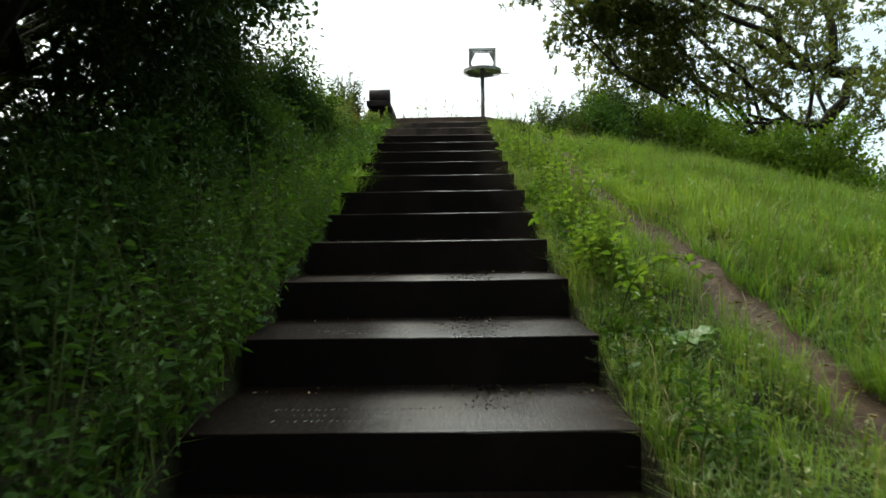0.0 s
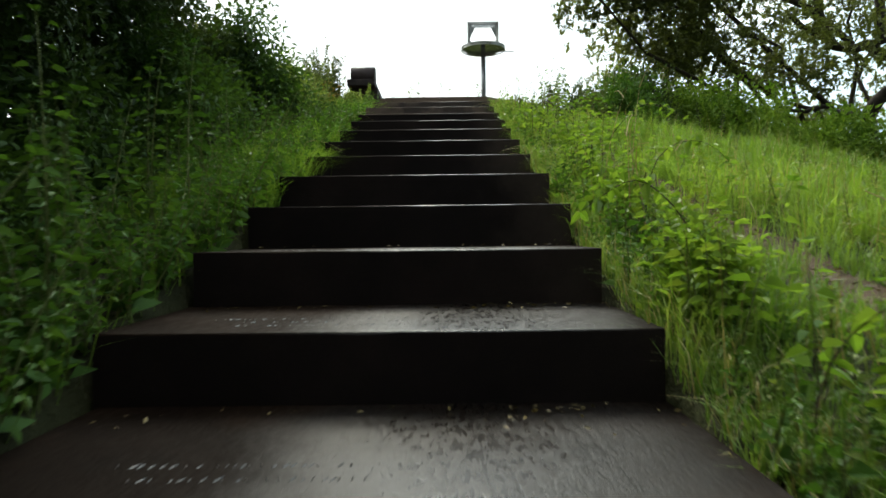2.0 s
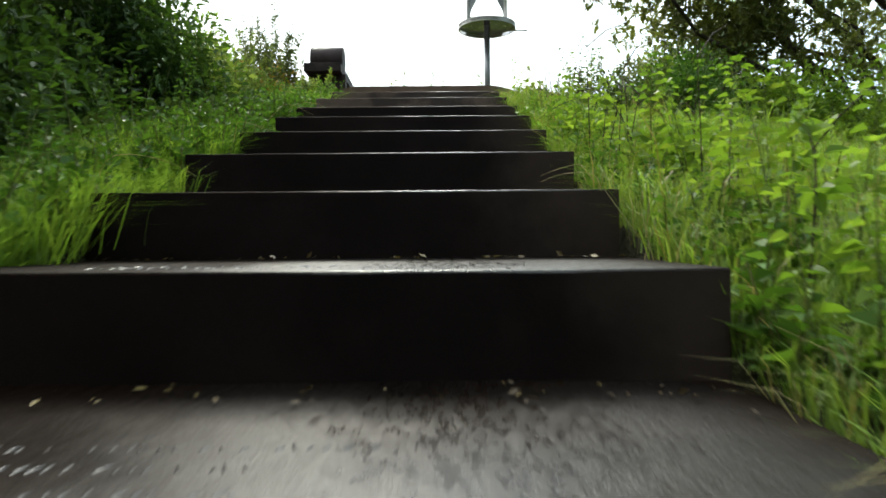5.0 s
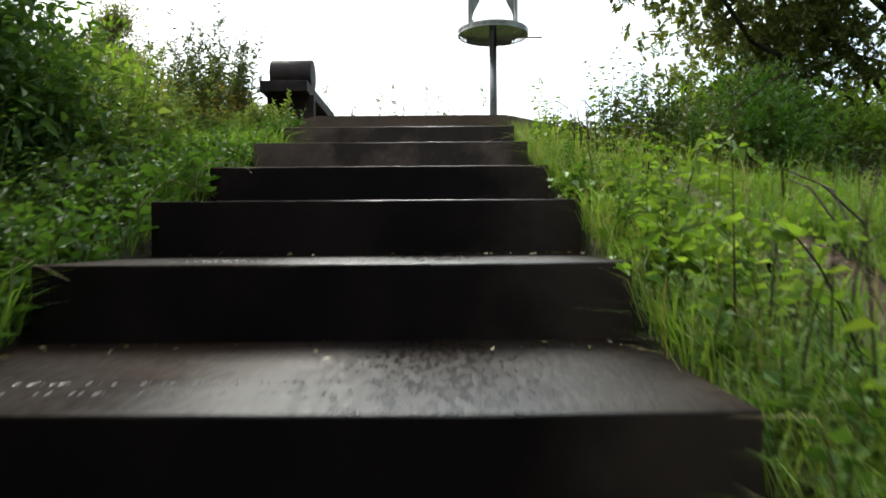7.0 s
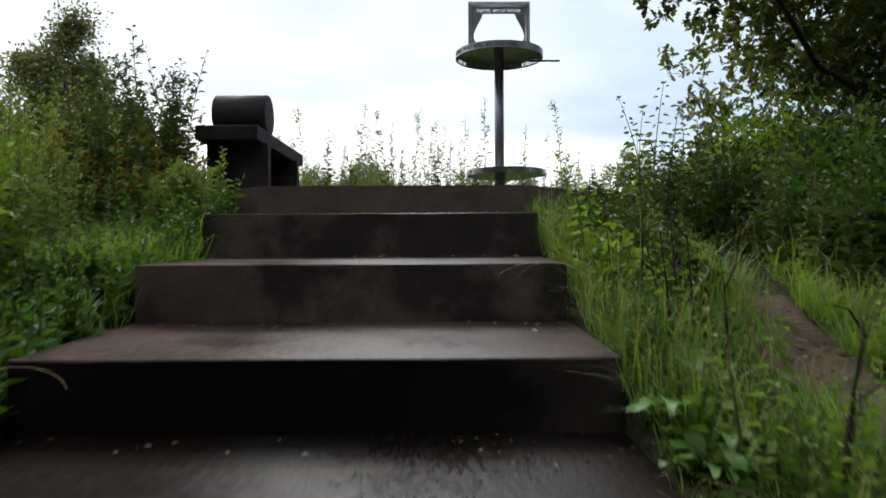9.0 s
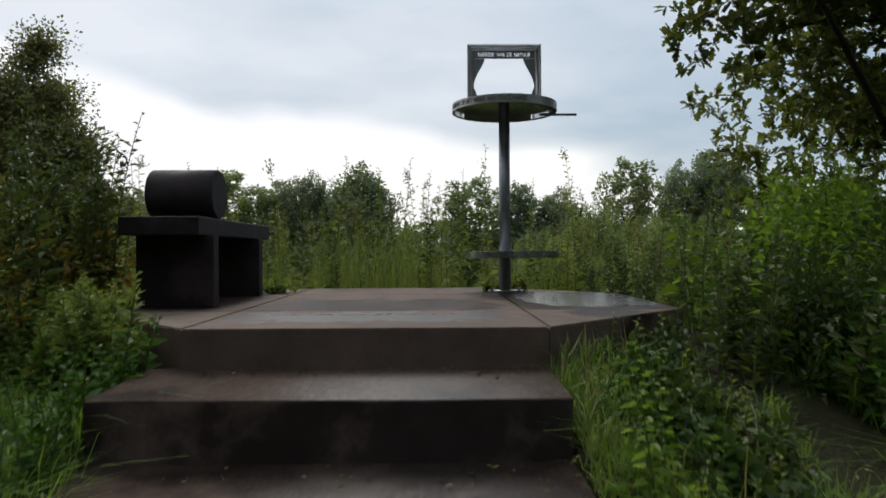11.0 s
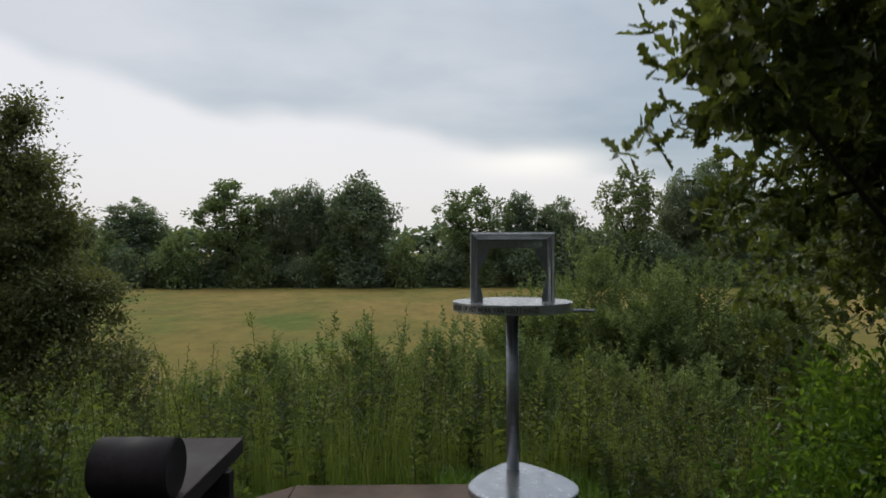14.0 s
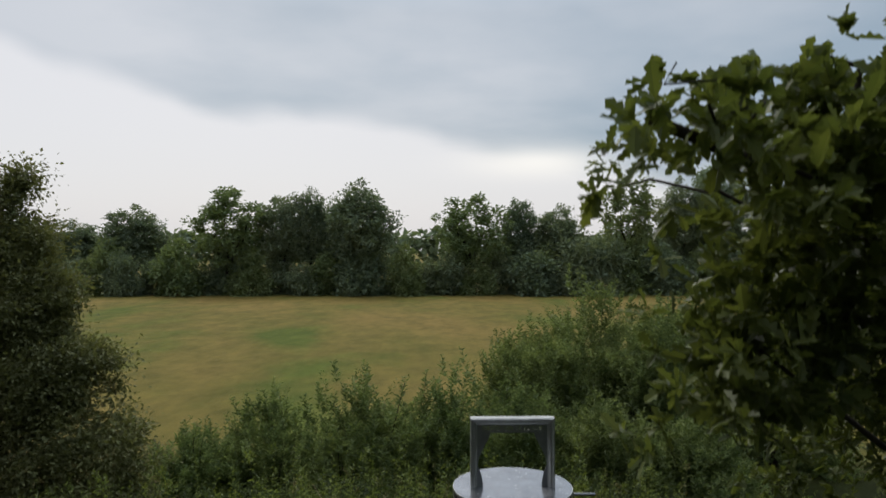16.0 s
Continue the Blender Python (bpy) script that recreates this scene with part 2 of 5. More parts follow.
def metal_material(name, colour, rough, scale=14, metallic=0.9):
    m, nt, p = material(name)
    n = noise_tex(nt, scale, 5, 0.6)
    nt.links.new(blend(nt, 0.5, colour, ramp(nt, n, ((0.3, (0.6, 0.6, 0.6)), (0.75, (1.2, 1.2, 1.2)))), "MULTIPLY"), p.inputs["Base Color"])
    nt.links.new(ramp(nt, noise_tex(nt, scale * 2.3, 3), ((0.3, (rough * 0.7,) * 3), (0.7, (rough * 1.3,) * 3))), p.inputs["Roughness"])
    p.inputs["Metallic"].default_value = metallic
    bump(nt, p, noise_tex(nt, 120, 2), 0.05, 0.002)
    return m


M["steel"] = metal_material("weathered_steel", (0.40, 0.40, 0.39), 0.42)
M["steel_top"] = metal_material("wet_brushed_steel", (0.42, 0.43, 0.45), 0.22, 9)
M["steel_dark"] = metal_material("dark_steel", (0.24, 0.245, 0.255), 0.42)
M["bolt"] = metal_material("zinc_plate", (0.5, 0.5, 0.48), 0.4)


def soil_material(name, a, b, scale, rough=0.9):
    m, nt, p = material(name)
    n1, n2 = noise_tex(nt, scale, 6, 0.65), noise_tex(nt, scale * 14, 3, 0.7)
    col = ramp(nt, n1, ((0.3, a), (0.7, b)))
    col = blend(nt, 0.4, col, ramp(nt, n2, ((0.3, (0.6, 0.55, 0.5)), (0.7, (1.25, 1.2, 1.1)))), "MULTIPLY")
    nt.links.new(col, p.inputs["Base Color"])
    p.inputs["Roughness"].default_value = rough
    p.inputs["Specular IOR Level"].default_value = 0.12
    bump(nt, p, n2, 0.5, 0.02)
    return m


M["path"] = soil_material("trodden_earth", (0.030, 0.019, 0.012), (0.080, 0.052, 0.034), 5.5, 0.85)


def ground_material():
    """Mossy earth on the mound and pale ripe grass on the meadow below, by height and distance."""
    m, nt, p = material("mound_and_meadow")
    n1, n2, n3 = noise_tex(nt, 1.6, 6, 0.6), noise_tex(nt, 30, 3, 0.7), noise_tex(nt, 0.06, 5, 0.6, stretch=(1.0, 0.55, 1))
    n4 = noise_tex(nt, 0.8, 5, 0.7, stretch=(1.0, 0.5, 1))
    near = ramp(nt, n1, ((0.3, (0.010, 0.010, 0.005)), (0.7, (0.030, 0.031, 0.012))))
    far = ramp(nt, n3, ((0.36, (0.085, 0.105, 0.018)), (0.45, (0.140, 0.115, 0.028)), (0.60, (0.190, 0.134, 0.040))))
    far = blend(nt, 0.75, far, ramp(nt, n4, ((0.3, (0.55, 0.62, 0.5)), (0.7, (1.3, 1.22, 1.2)))), "MULTIPLY")
    tc, sep, mr = nt.nodes.new("ShaderNodeTexCoord"), nt.nodes.new("ShaderNodeSeparateXYZ"), nt.nodes.new("ShaderNodeMapRange")
    nt.links.new(tc.outputs["Object"], sep.inputs[0])
    nt.links.new(sep.outputs[1], mr.inputs["Value"])
    mr.inputs["From Min"].default_value, mr.inputs["From Max"].default_value = 13.0, 20.0
    col = blend(nt, mr.outputs[0], near, far)
    col = blend(nt, 0.4, col, ramp(nt, n2, ((0.3, (0.55, 0.55, 0.5)), (0.7, (1.3, 1.3, 1.2)))), "MULTIPLY")
    nt.links.new(col, p.inputs["Base Color"])
    p.inputs["Roughness"].default_value = 0.95
    p.inputs["Specular IOR Level"].default_value = 0.1
    bump(nt, p, n2, 0.6, 0.05)
    return m


M["ground"] = ground_material()
M["grass"] = leaf_material("meadow_grass", (0.070, 0.142, 0.020), (0.138, 0.235, 0.034), (0.235, 0.325, 0.064), 0.52, 0.5, 0.7)
M["edge_grass"] = leaf_material("olive_grass", (0.066, 0.125, 0.020), (0.120, 0.195, 0.036), (0.210, 0.265, 0.070), 0.46, 0.5, 2.5)
M["grass_dry"] = leaf_material("dry_grass", (0.16, 0.13, 0.05), (0.25, 0.20, 0.09), (0.36, 0.30, 0.16), 0.3, 0.6)
# nettle and bramble greens are lowered for the tree shade on the bank
M["nettle"] = leaf_material("nettle_leaf", (0.026, 0.066, 0.010), (0.053, 0.112, 0.017), (0.098, 0.175, 0.031), 0.42, 0.62, 1.2)
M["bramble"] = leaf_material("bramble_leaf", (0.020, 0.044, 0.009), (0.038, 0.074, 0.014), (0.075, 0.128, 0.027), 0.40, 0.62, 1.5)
M["yellow_leaf"] = leaf_material("yellow_green_leaf", (0.070, 0.13, 0.016), (0.125, 0.195, 0.025), (0.205, 0.265, 0.042), 0.42, 0.45)
M["oak"] = leaf_material("oak_leaf", (0.050, 0.066, 0.023), (0.088, 0.110, 0.034), (0.178, 0.198, 0.058), 0.44, 0.42, 0.9)
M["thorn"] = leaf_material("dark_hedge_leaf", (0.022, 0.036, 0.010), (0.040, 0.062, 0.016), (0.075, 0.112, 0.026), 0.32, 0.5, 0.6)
M["willow"] = leaf_material("willow_leaf", (0.060, 0.088, 0.032), (0.145, 0.188, 0.072), (0.330, 0.375, 0.180), 0.42, 0.5, 1.1)
M["weed"] = leaf_material("tall_weed_leaf", (0.082, 0.116, 0.028), (0.152, 0.196, 0.047), (0.270, 0.310, 0.090), 0.40, 0.5, 0.7)
# distant greens are paled and blued to carry the haze over the meadow
M["far_tree"] = leaf_material("hazy_distant_leaf", (0.130, 0.165, 0.120), (0.200, 0.240, 0.160), (0.285, 0.325, 0.205), 0.3, 0.7, 0.15)
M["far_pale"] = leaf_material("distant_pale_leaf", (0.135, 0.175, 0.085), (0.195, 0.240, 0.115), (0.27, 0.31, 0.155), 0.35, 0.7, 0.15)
M["hawthorn"] = leaf_material("brownish_leaf", (0.108, 0.110, 0.050), (0.172, 0.172, 0.076), (0.250, 0.245, 0.110), 0.40, 0.6, 0.6)
M["weed_dark"] = leaf_material("dark_weed_leaf", (0.031, 0.048, 0.014), (0.058, 0.080, 0.023), (0.108, 0.132, 0.042), 0.36, 0.5, 0.7)
M["weed_brown"] = leaf_material("faded_weed_leaf", (0.11, 0.10, 0.04), (0.18, 0.155, 0.065), (0.26, 0.22, 0.10), 0.35, 0.55, 0.7)
M["rust_leaf"] = leaf_material("turning_leaf", (0.12, 0.12, 0.02), (0.26, 0.16, 0.03), (0.36, 0.20, 0.05), 0.4, 0.5)
M["stem"] = soil_material("green_stem", (0.06, 0.09, 0.02), (0.11, 0.12, 0.04), 6, 0.6)
M["dead"] = soil_material("dead_dark_stalk", (0.022, 0.018, 0.014), (0.055, 0.042, 0.03), 8, 0.8)
M["straw"] = soil_material("dry_straw_stalk", (0.22, 0.17, 0.09), (0.36, 0.29, 0.17), 8, 0.8)
M["bark"] = soil_material("dark_bark", (0.020, 0.017, 0.014), (0.055, 0.047, 0.038), 5, 0.9)
M["joint"] = soil_material("joint_earth_cutout_shade", (0.015, 0.012, 0.01), (0.03, 0.025, 0.02), 10, 0.95)
M["litter"] = leaf_material("fallen_leaf", (0.03, 0.018, 0.009), (0.08, 0.05, 0.02), (0.22, 0.16, 0.06), 0.15, 0.5)


def puddle_material(name, rough, colour):
    m, nt, p = material(name)
    p.inputs["Base Color"].default_value = (*colour, 1)
    nt.links.new(ramp(nt, noise_tex(nt, 6, 4), ((0.3, (rough * 0.8,) * 3), (0.7, (rough * 1.5,) * 3))), p.inputs["Roughness"])
    p.inputs["Specular IOR Level"].default_value = 0.24
    bump(nt, p, noise_tex(nt, 7, 2), 0.02, 0.01)
    return m


M["puddle"] = puddle_material("rain_water", 0.17, (0.024, 0.018, 0.0155))
M["broad"] = leaf_material("burdock_leaf", (0.070, 0.140, 0.030), (0.110, 0.200, 0.050), (0.170, 0.260, 0.085), 0.35, 0.45, 6.0)
M["elder"] = leaf_material("elder_leaf", (0.068, 0.132, 0.018), (0.128, 0.212, 0.029), (0.215, 0.300, 0.050), 0.58, 0.42, 1.5)


# ---- building helpers ----
def part(name, data, mat, parent=None, label="", smooth=False):
    """Links a bmesh, or a mesh, as one mesh object, under a thing where parent is given."""
    if isinstance(data, bmesh.types.BMesh):
        me = bpy.data.meshes.new(name)
        data.to_mesh(me)
        data.free()
    else:
        me = data
    if mat is not None:
        me.materials.clear()
        me.materials.append(mat)
    if smooth:
        for poly in me.polygons:
            poly.use_smooth = True
    ob = new(name, me)
    if parent is not None:
        ob.parent = parent
    return tagged(ob, label)


def empty(name, m, label, category, group="", kind=""):
    ob = new(name)
    ob.empty_display_size = 0.05
    ob.matrix_world = m
    return tagged(ob, label, category, group, kind)


def box(bm, x0, x1, y0, y1, z0, z1, bevel=0.0):
    g = bmesh.ops.create_cube(bm, size=1.0)
    for v in g["verts"]:
        v.co = Vector(((x0 + x1) / 2 + v.co.x * (x1 - x0), (y0 + y1) / 2 + v.co.y * (y1 - y0), (z0 + z1) / 2 + v.co.z * (z1 - z0)))
    if bevel:
        edges = {e for v in g["verts"] for e in v.link_edges}
        bmesh.ops.bevel(bm, geom=list(edges), offset=bevel, segments=2, affect="EDGES", profile=0.6)
    return bm


def cyl(bm, r, z0, z1, seg=32, cx=0.0, cy=0.0, r2=None):
    g = bmesh.ops.create_cone(bm, cap_ends=True, segments=seg, radius1=r, radius2=r if r2 is None else r2, depth=z1 - z0)
    bmesh.ops.translate(bm, verts=g["verts"], vec=(cx, cy, (z0 + z1) / 2))
    return g["verts"]


def prism(bm, outline, z0, z1):
    low = [bm.verts.new((x, y, z0)) for x, y in outline]
    top = [bm.verts.new((x, y, z1)) for x, y in outline]
    n = len(outline)
    bm.faces.new(top)
    bm.faces.new(low[::-1])
    for i in range(n):
        bm.faces.new((low[i], low[(i + 1) % n], top[(i + 1) % n], top[i]))
    return low + top


def raw_mesh(name, verts, faces):
    me = bpy.data.meshes.new(name)
    me.from_pydata(verts, [], faces)
    me.update()
    return me


def unit(a):
    return a / np.maximum(np.linalg.norm(a, axis=-1, keepdims=True), 1e-9)


def leaf_arrays(rng, at, along, length, width, fold=0.25, six=False, droop=0.0):
    """Leaves as folded blades: at (n,3) base points, along (n,3) ways. Gives vertices and faces."""
    n = len(at)
    along = unit(along)
    side = unit(np.cross(along, unit(rng.normal(size=(n, 3)) * 0.55 + np.array((0, 0, 1.0)))))
    up = np.cross(side, along)
    length, width = np.broadcast_to(length, n)[:, None], np.broadcast_to(width, n)[:, None]
    drop = np.array((0, 0, -1.0)) * droop * length
    if six:
        pts = [at, at + along * length * 0.30 + side * width * 0.5 + up * width * fold, at + along * length * 0.68 + side * width * 0.36 + up * width * fold * 0.6 + drop * 0.4,
               at + along * length + drop, at + along * length * 0.68 - side * width * 0.36 + up * width * fold * 0.6 + drop * 0.4, at + along * length * 0.30 - side * width * 0.5 + up * width * fold]
        v = np.stack(pts, 1).reshape(-1, 3)
        i = np.arange(n)[:, None] * 6
        f = np.concatenate((i + np.array((0, 1, 2, 3)), i + np.array((0, 3, 4, 5))))
        return v, f
    pts = [at, at + along * length * 0.45 + side * width * 0.5 + up * width * fold, at + along * length + drop, at + along * length * 0.45 - side * width * 0.5 + up * width * fold]
    v = np.stack(pts, 1).reshape(-1, 3)
    i = np.arange(n)[:, None] * 4
    f = np.concatenate((i + np.array((0, 1, 2)), i + np.array((0, 2, 3))))
    return v, f


LOBES = ((0.0, 0.0), (0.28, 0.62), (0.38, 0.36), (0.56, 1.0), (0.66, 0.48), (0.82, 0.70), (1.0, 0.0))


def lobed_leaves(rng, at, along, length, width, fold=0.2):
    """Oak leaves: the lobed outline of each half folded up from the midrib."""
    n = len(at)
    along = unit(along)
    side = unit(np.cross(along, unit(rng.normal(size=(n, 3)) * 0.55 + np.array((0, 0, 1.0)))))
    up = np.cross(side, along)
    length, width = np.broadcast_to(length, n)[:, None], np.broadcast_to(width, n)[:, None]
    k = len(LOBES)
    pts = [at + along * length * u + side * width * 0.5 * w + up * width * fold * w for u, w in LOBES]
    pts += [at + along * length * u - side * width * 0.5 * w + up * width * fold * w for u, w in LOBES[1:-1]]
    v = np.stack(pts, 1).reshape(-1, 3)
    i = np.arange(n)[:, None] * (2 * k - 2)
    return v, (i + np.arange(k)).tolist() + (i + np.array([0] + list(range(k, 2 * k - 2)) + [k - 1])[::-1]).tolist()


def tube_arrays(path, radii, sides=5):
    """A tapered tube along points."""
    path = np.asarray(path, float)
    d = unit(np.gradient(path, axis=0))
    a = unit(np.cross(d, np.array((0.31, 0.87, 0.38))))
    b = np.cross(d, a)
    ang = np.arange(sides) * 2 * np.pi / sides
    ring = (np.cos(ang)[None, :, None] * a[:, None, :] + np.sin(ang)[None, :, None] * b[:, None, :]) * np.asarray(radii)[:, None, None]
    v = (path[:, None, :] + ring).reshape(-1, 3)
    k, s = np.meshgrid(np.arange(len(path) - 1), np.arange(sides), indexing="ij")
    q = lambda kk, ss: kk * sides + ss % sides
    f = np.stack((q(k, s), q(k, s + 1), q(k + 1, s + 1), q(k + 1, s)), -1).reshape(-1, 4)
    return v, f


def joined(parts):
    """Puts (vertices, faces) pairs into one list of each."""
    vs, fs, o = [], [], 0
    for v, f in parts:
        vs.append(np.asarray(v, float))
        fs.extend((np.asarray(f) + o).tolist())
        o += len(v)
    return np.concatenate(vs), fs


def turned(v, yaw, scale, at, lean=(0, 0)):
    c, s = math.cos(yaw), math.sin(yaw)
    x, y, z = v[:, 0] * scale, v[:, 1] * scale, v[:, 2] * scale
    return np.stack((x * c - y * s + lean[0] * z + at[0], x * s + y * c + lean[1] * z + at[1], z + at[2]), 1)


# ---- the shape of the mound ----
TOP = (0.1, 1.5)
FIELD = -3.2


def height(x, y):
    """The ground: a cone-like mound on a flat meadow."""
    r = math.hypot(x - TOP[0], y - TOP[1])
    h = -0.10 - 0.303 * max(0.0, r - 1.5)
    k = 0.35
    h = FIELD + (h - FIELD) * 0.5 + 0.5 * math.sqrt((h - FIELD) ** 2 + k * k) - 0.05
    if r > 2.2:
        h += 0.05 * noise.noise((x * 0.7, y * 0.7, 3.0)) + 0.02 * noise.noise((x * 2.3, y * 2.3, 9.0))
    return h


STAIR_L, STAIR_R = -0.70, 0.68
RUN, RISE = 0.633, 0.192


def path_x(y):
    """The middle line of the trodden path beside the stairs."""
    return 1.34 + 0.03 * math.sin(y * 1.9) + 0.040 * max(0.0, -3.0 - y) + 0.22 * max(0.0, y + 1.45)


def build_ground():
    xs = [-2500, -900, -350, -150, -80, -45, -28, -18] + [-13 + 0.4 * i for i in range(30)] + [-0.9, -0.735, -0.70, 0.0, 0.66, 0.70, 0.85] + [0.95 + 0.08 * i for i in range(9)] + [1.75 + 0.25 * i for i in range(22)] + [7.4 + 0.6 * i for i in range(12)] + [18, 28, 45, 80, 150, 350, 900, 2500]
    ys = [-2500, -600, -150, -60, -30, -20] + [-15 + 0.25 * i for i in range(112)] + [14 + i for i in range(7)] + [24, 30, 40, 55, 75, 100, 150, 300, 800, 2500]
    verts, faces = [], []
    for y in ys:
        for x in xs:
            z = height(x, y)
            if -0.72 < x < 0.69 and -10.0 < y < 0.2:
                z -= 0.30
            elif -11.0 < y < -0.7 and abs(x - path_x(y)) < 0.2:
                z -= 0.05
            verts.append((x, y, z))
    w = len(xs)
    for j in range(len(ys) - 1):
        for i in range(w - 1):
            a = j * w + i
            faces.append((a, a + 1, a + w + 1, a + w))
    ob = part("ground", raw_mesh("ground", verts, faces), M["ground"], smooth=True)
    tagged(ob, "grassy mound and flat meadow of ripe brownish grass", "ground", kind="structure")


def build_path():
    verts, faces, n = [], [], 252
    rng = np.random.default_rng(5)
    for i in range(n):
        y = -11.0 + i * 0.045
        c = path_x(y)
        wide = 0.15 + 0.012 * max(0.0, -4.5 - y)
        wl, wr = wide + 0.06 * noise.noise((y * 2.1, 0, 1)), wide + 0.06 * noise.noise((y * 1.7, 5, 1))
        for k in range(11):
            u = k / 10
            x = c - wl + (wl + wr) * u
            dip = -0.03 * math.sin(u * math.pi)
            verts.append((x, y, height(x, y) + 0.004 + dip + 0.016 * noise.noise((x * 9, y * 9, 2)) + 0.012 * noise.noise((x * 31, y * 31, 7)) - (0.03 if k in (0, 10) else 0.008 if k in (1, 9) else 0)))
        if i:
            a = (i - 1) * 11
            faces += [(a + k, a + k + 1, a + k + 12, a + k + 11) for k in range(10)]
    ob = part("footpath", raw_mesh("footpath", verts, faces), M["path"], smooth=True)
    tagged(ob, "narrow trodden bare-earth path through the grass", "path", kind="structure")


# ---- stairs and platform ----
# how far each step has settled from the even flight, forwards and up
SETTLED = ((-0.012, 0.008), (-0.016, 0.006), (-0.015, -0.0), (-0.002, 0.007), (0.001, 0.008), (0.001, 0.009), (0.001, 0.009), (-0.013, 0.01), (-0.0, 0.003), (-0.001, 0.003), (0.001, -0.001), (0.0, 0.0), (-0.001, -0.005))


def step_pose(k):
    """Nose line of step k, counted down from the platform."""
    dy, dz = SETTLED[min(k, 13) - 1]
    return (-0.425 - RUN * (k - 1) + dy, -0.161 - RISE * (k - 1) + dz)


STEP_NO = {}


def build_stairs():
    st = empty("stairs", pose(0, 0, 0), "straight outdoor stairs of dark wet concrete steps up a grassy mound", "stairs", kind="structure")
    rng = random.Random(4)
    for k in range(1, 16):
        y, z = step_pose(k)
        back = y + RUN + 0.06
        if k == 1:
            back = 0.03
        bm = bmesh.new()
        l, r = STAIR_L + rng.uniform(-0.015, 0.01), STAIR_R + rng.uniform(-0.01, 0.012)
        n = 26
        # cross-section at a row of stations so that the nose is a little uneven and chipped
        rows = []
        for i in range(n + 1):
            x = l + (r - l) * i / n
            c = 0.004 + 0.005 * max(0.0, noise.noise((x * 9, k * 3.1, 0.5)))
            d = 0.002 * noise.noise((x * 4, k * 1.7, 2.5))
            rows.append([bm.verts.new((x, yy, zz)) for yy, zz in ((y + 0.004, z - 0.36), (y + d, z - c), (y + c * 0.5 + d, z - c * 0.25), (y + c + d, z), (back, z + 0.014), (back, z - 0.36))])
        for a, b in zip(rows, rows[1:]):
            for j in range(6):
                jj = (j + 1) % 6
                bm.faces.new((a[j], b[j], b[jj], a[jj]))
        bm.faces.new(rows[0])
        bm.faces.new(rows[-1][::-1])
        bmesh.ops.recalc_face_normals(bm, faces=bm.faces)
        # the top steps take the paler colours of the open sky
        ob = part("step", bm, M["tread_upper"] if k <= 3 else M["tread"], st)
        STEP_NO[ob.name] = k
        ob.data.materials.append(M["riser"] if k > 2 else M["riser_upper"])
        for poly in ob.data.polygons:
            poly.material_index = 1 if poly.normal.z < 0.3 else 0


OCT_X, OCT_Y, CX = (0.64, 1.37), (0.0, 0.72, 1.86, 2.58), 0.04


def build_platform():
    pf = empty("platform", pose(CX, 0, 0), "octagonal viewing platform of damp brown concrete slabs", "platform", kind="structure")
    g = 0.0022
    a, b = OCT_X
    y0, y1, y2, y3 = OCT_Y
    panels = [
        [(-a + g, y0), (a - g, y0), (a - g, y1 - g), (-a + g, y1 - g)],
        [(-a + g, y1 + g), (a - g, y1 + g), (a - g, y2 - g), (-a + g, y2 - g)],
        [(-a + g, y2 + g), (a - g, y2 + g), (a - g, y3), (-a + g, y3)],
        [(-b, y1 + g), (-a - g, y1 + g), (-a - g, y2 - g), (-b, y2 - g)],
        [(a + g, y1 + g), (b, y1 + g), (b, y2 - g), (a + g, y2 - g)],
        [(-a - g, y0 + 0.01), (-a - g, y1 - g), (-b + 0.01, y1 - g)],
        [(a + g, y0 + 0.01), (b - 0.01, y1 - g), (a + g, y1 - g)],
        [(-a - g, y3 - 0.01), (-b + 0.01, y2 + g), (-a - g, y2 + g)],
        [(a + g, y3 - 0.01), (a + g, y2 + g), (b - 0.01, y2 + g)],
    ]
    for i, o in enumerate(panels):
        area = sum(o[k][0] * o[(k + 1) % len(o)][1] - o[(k + 1) % len(o)][0] * o[k][1] for k in range(len(o)))
        if area < 0:
            o = o[::-1]
        bm = bmesh.new()
        vs = prism(bm, o, -0.175, 0.0)
        top = [e for e in bm.edges if all(v.co.z > -0.01 for v in e.verts)]
        bmesh.ops.bevel(bm, geom=top, offset=0.005, segments=2, affect="EDGES")
        part("slab", bm, M["slab"], pf)
    # worn words let into the front slab
    me = text_mesh("THEATER VAN DE NATUUR", 0.085, 0.0006, "CENTER", (0.80, 0.042))
    ob = part("lettering", me, M["slab_edge"], pf, "shallow dark letters cut in the slab")
    ob.matrix_basis = pose(-0.06, 0.52, 0.0007)
    bm = bmesh.new()
    prism(bm, [(-a, 0.02), (a, 0.02), (b - 0.02, y1), (b - 0.02, y2), (a, y3 - 0.02), (-a, y3 - 0.02), (-b + 0.02, y2), (-b + 0.02, y1)], -0.17, -0.016)
    part("joint_filling", bm, M["joint"], pf)


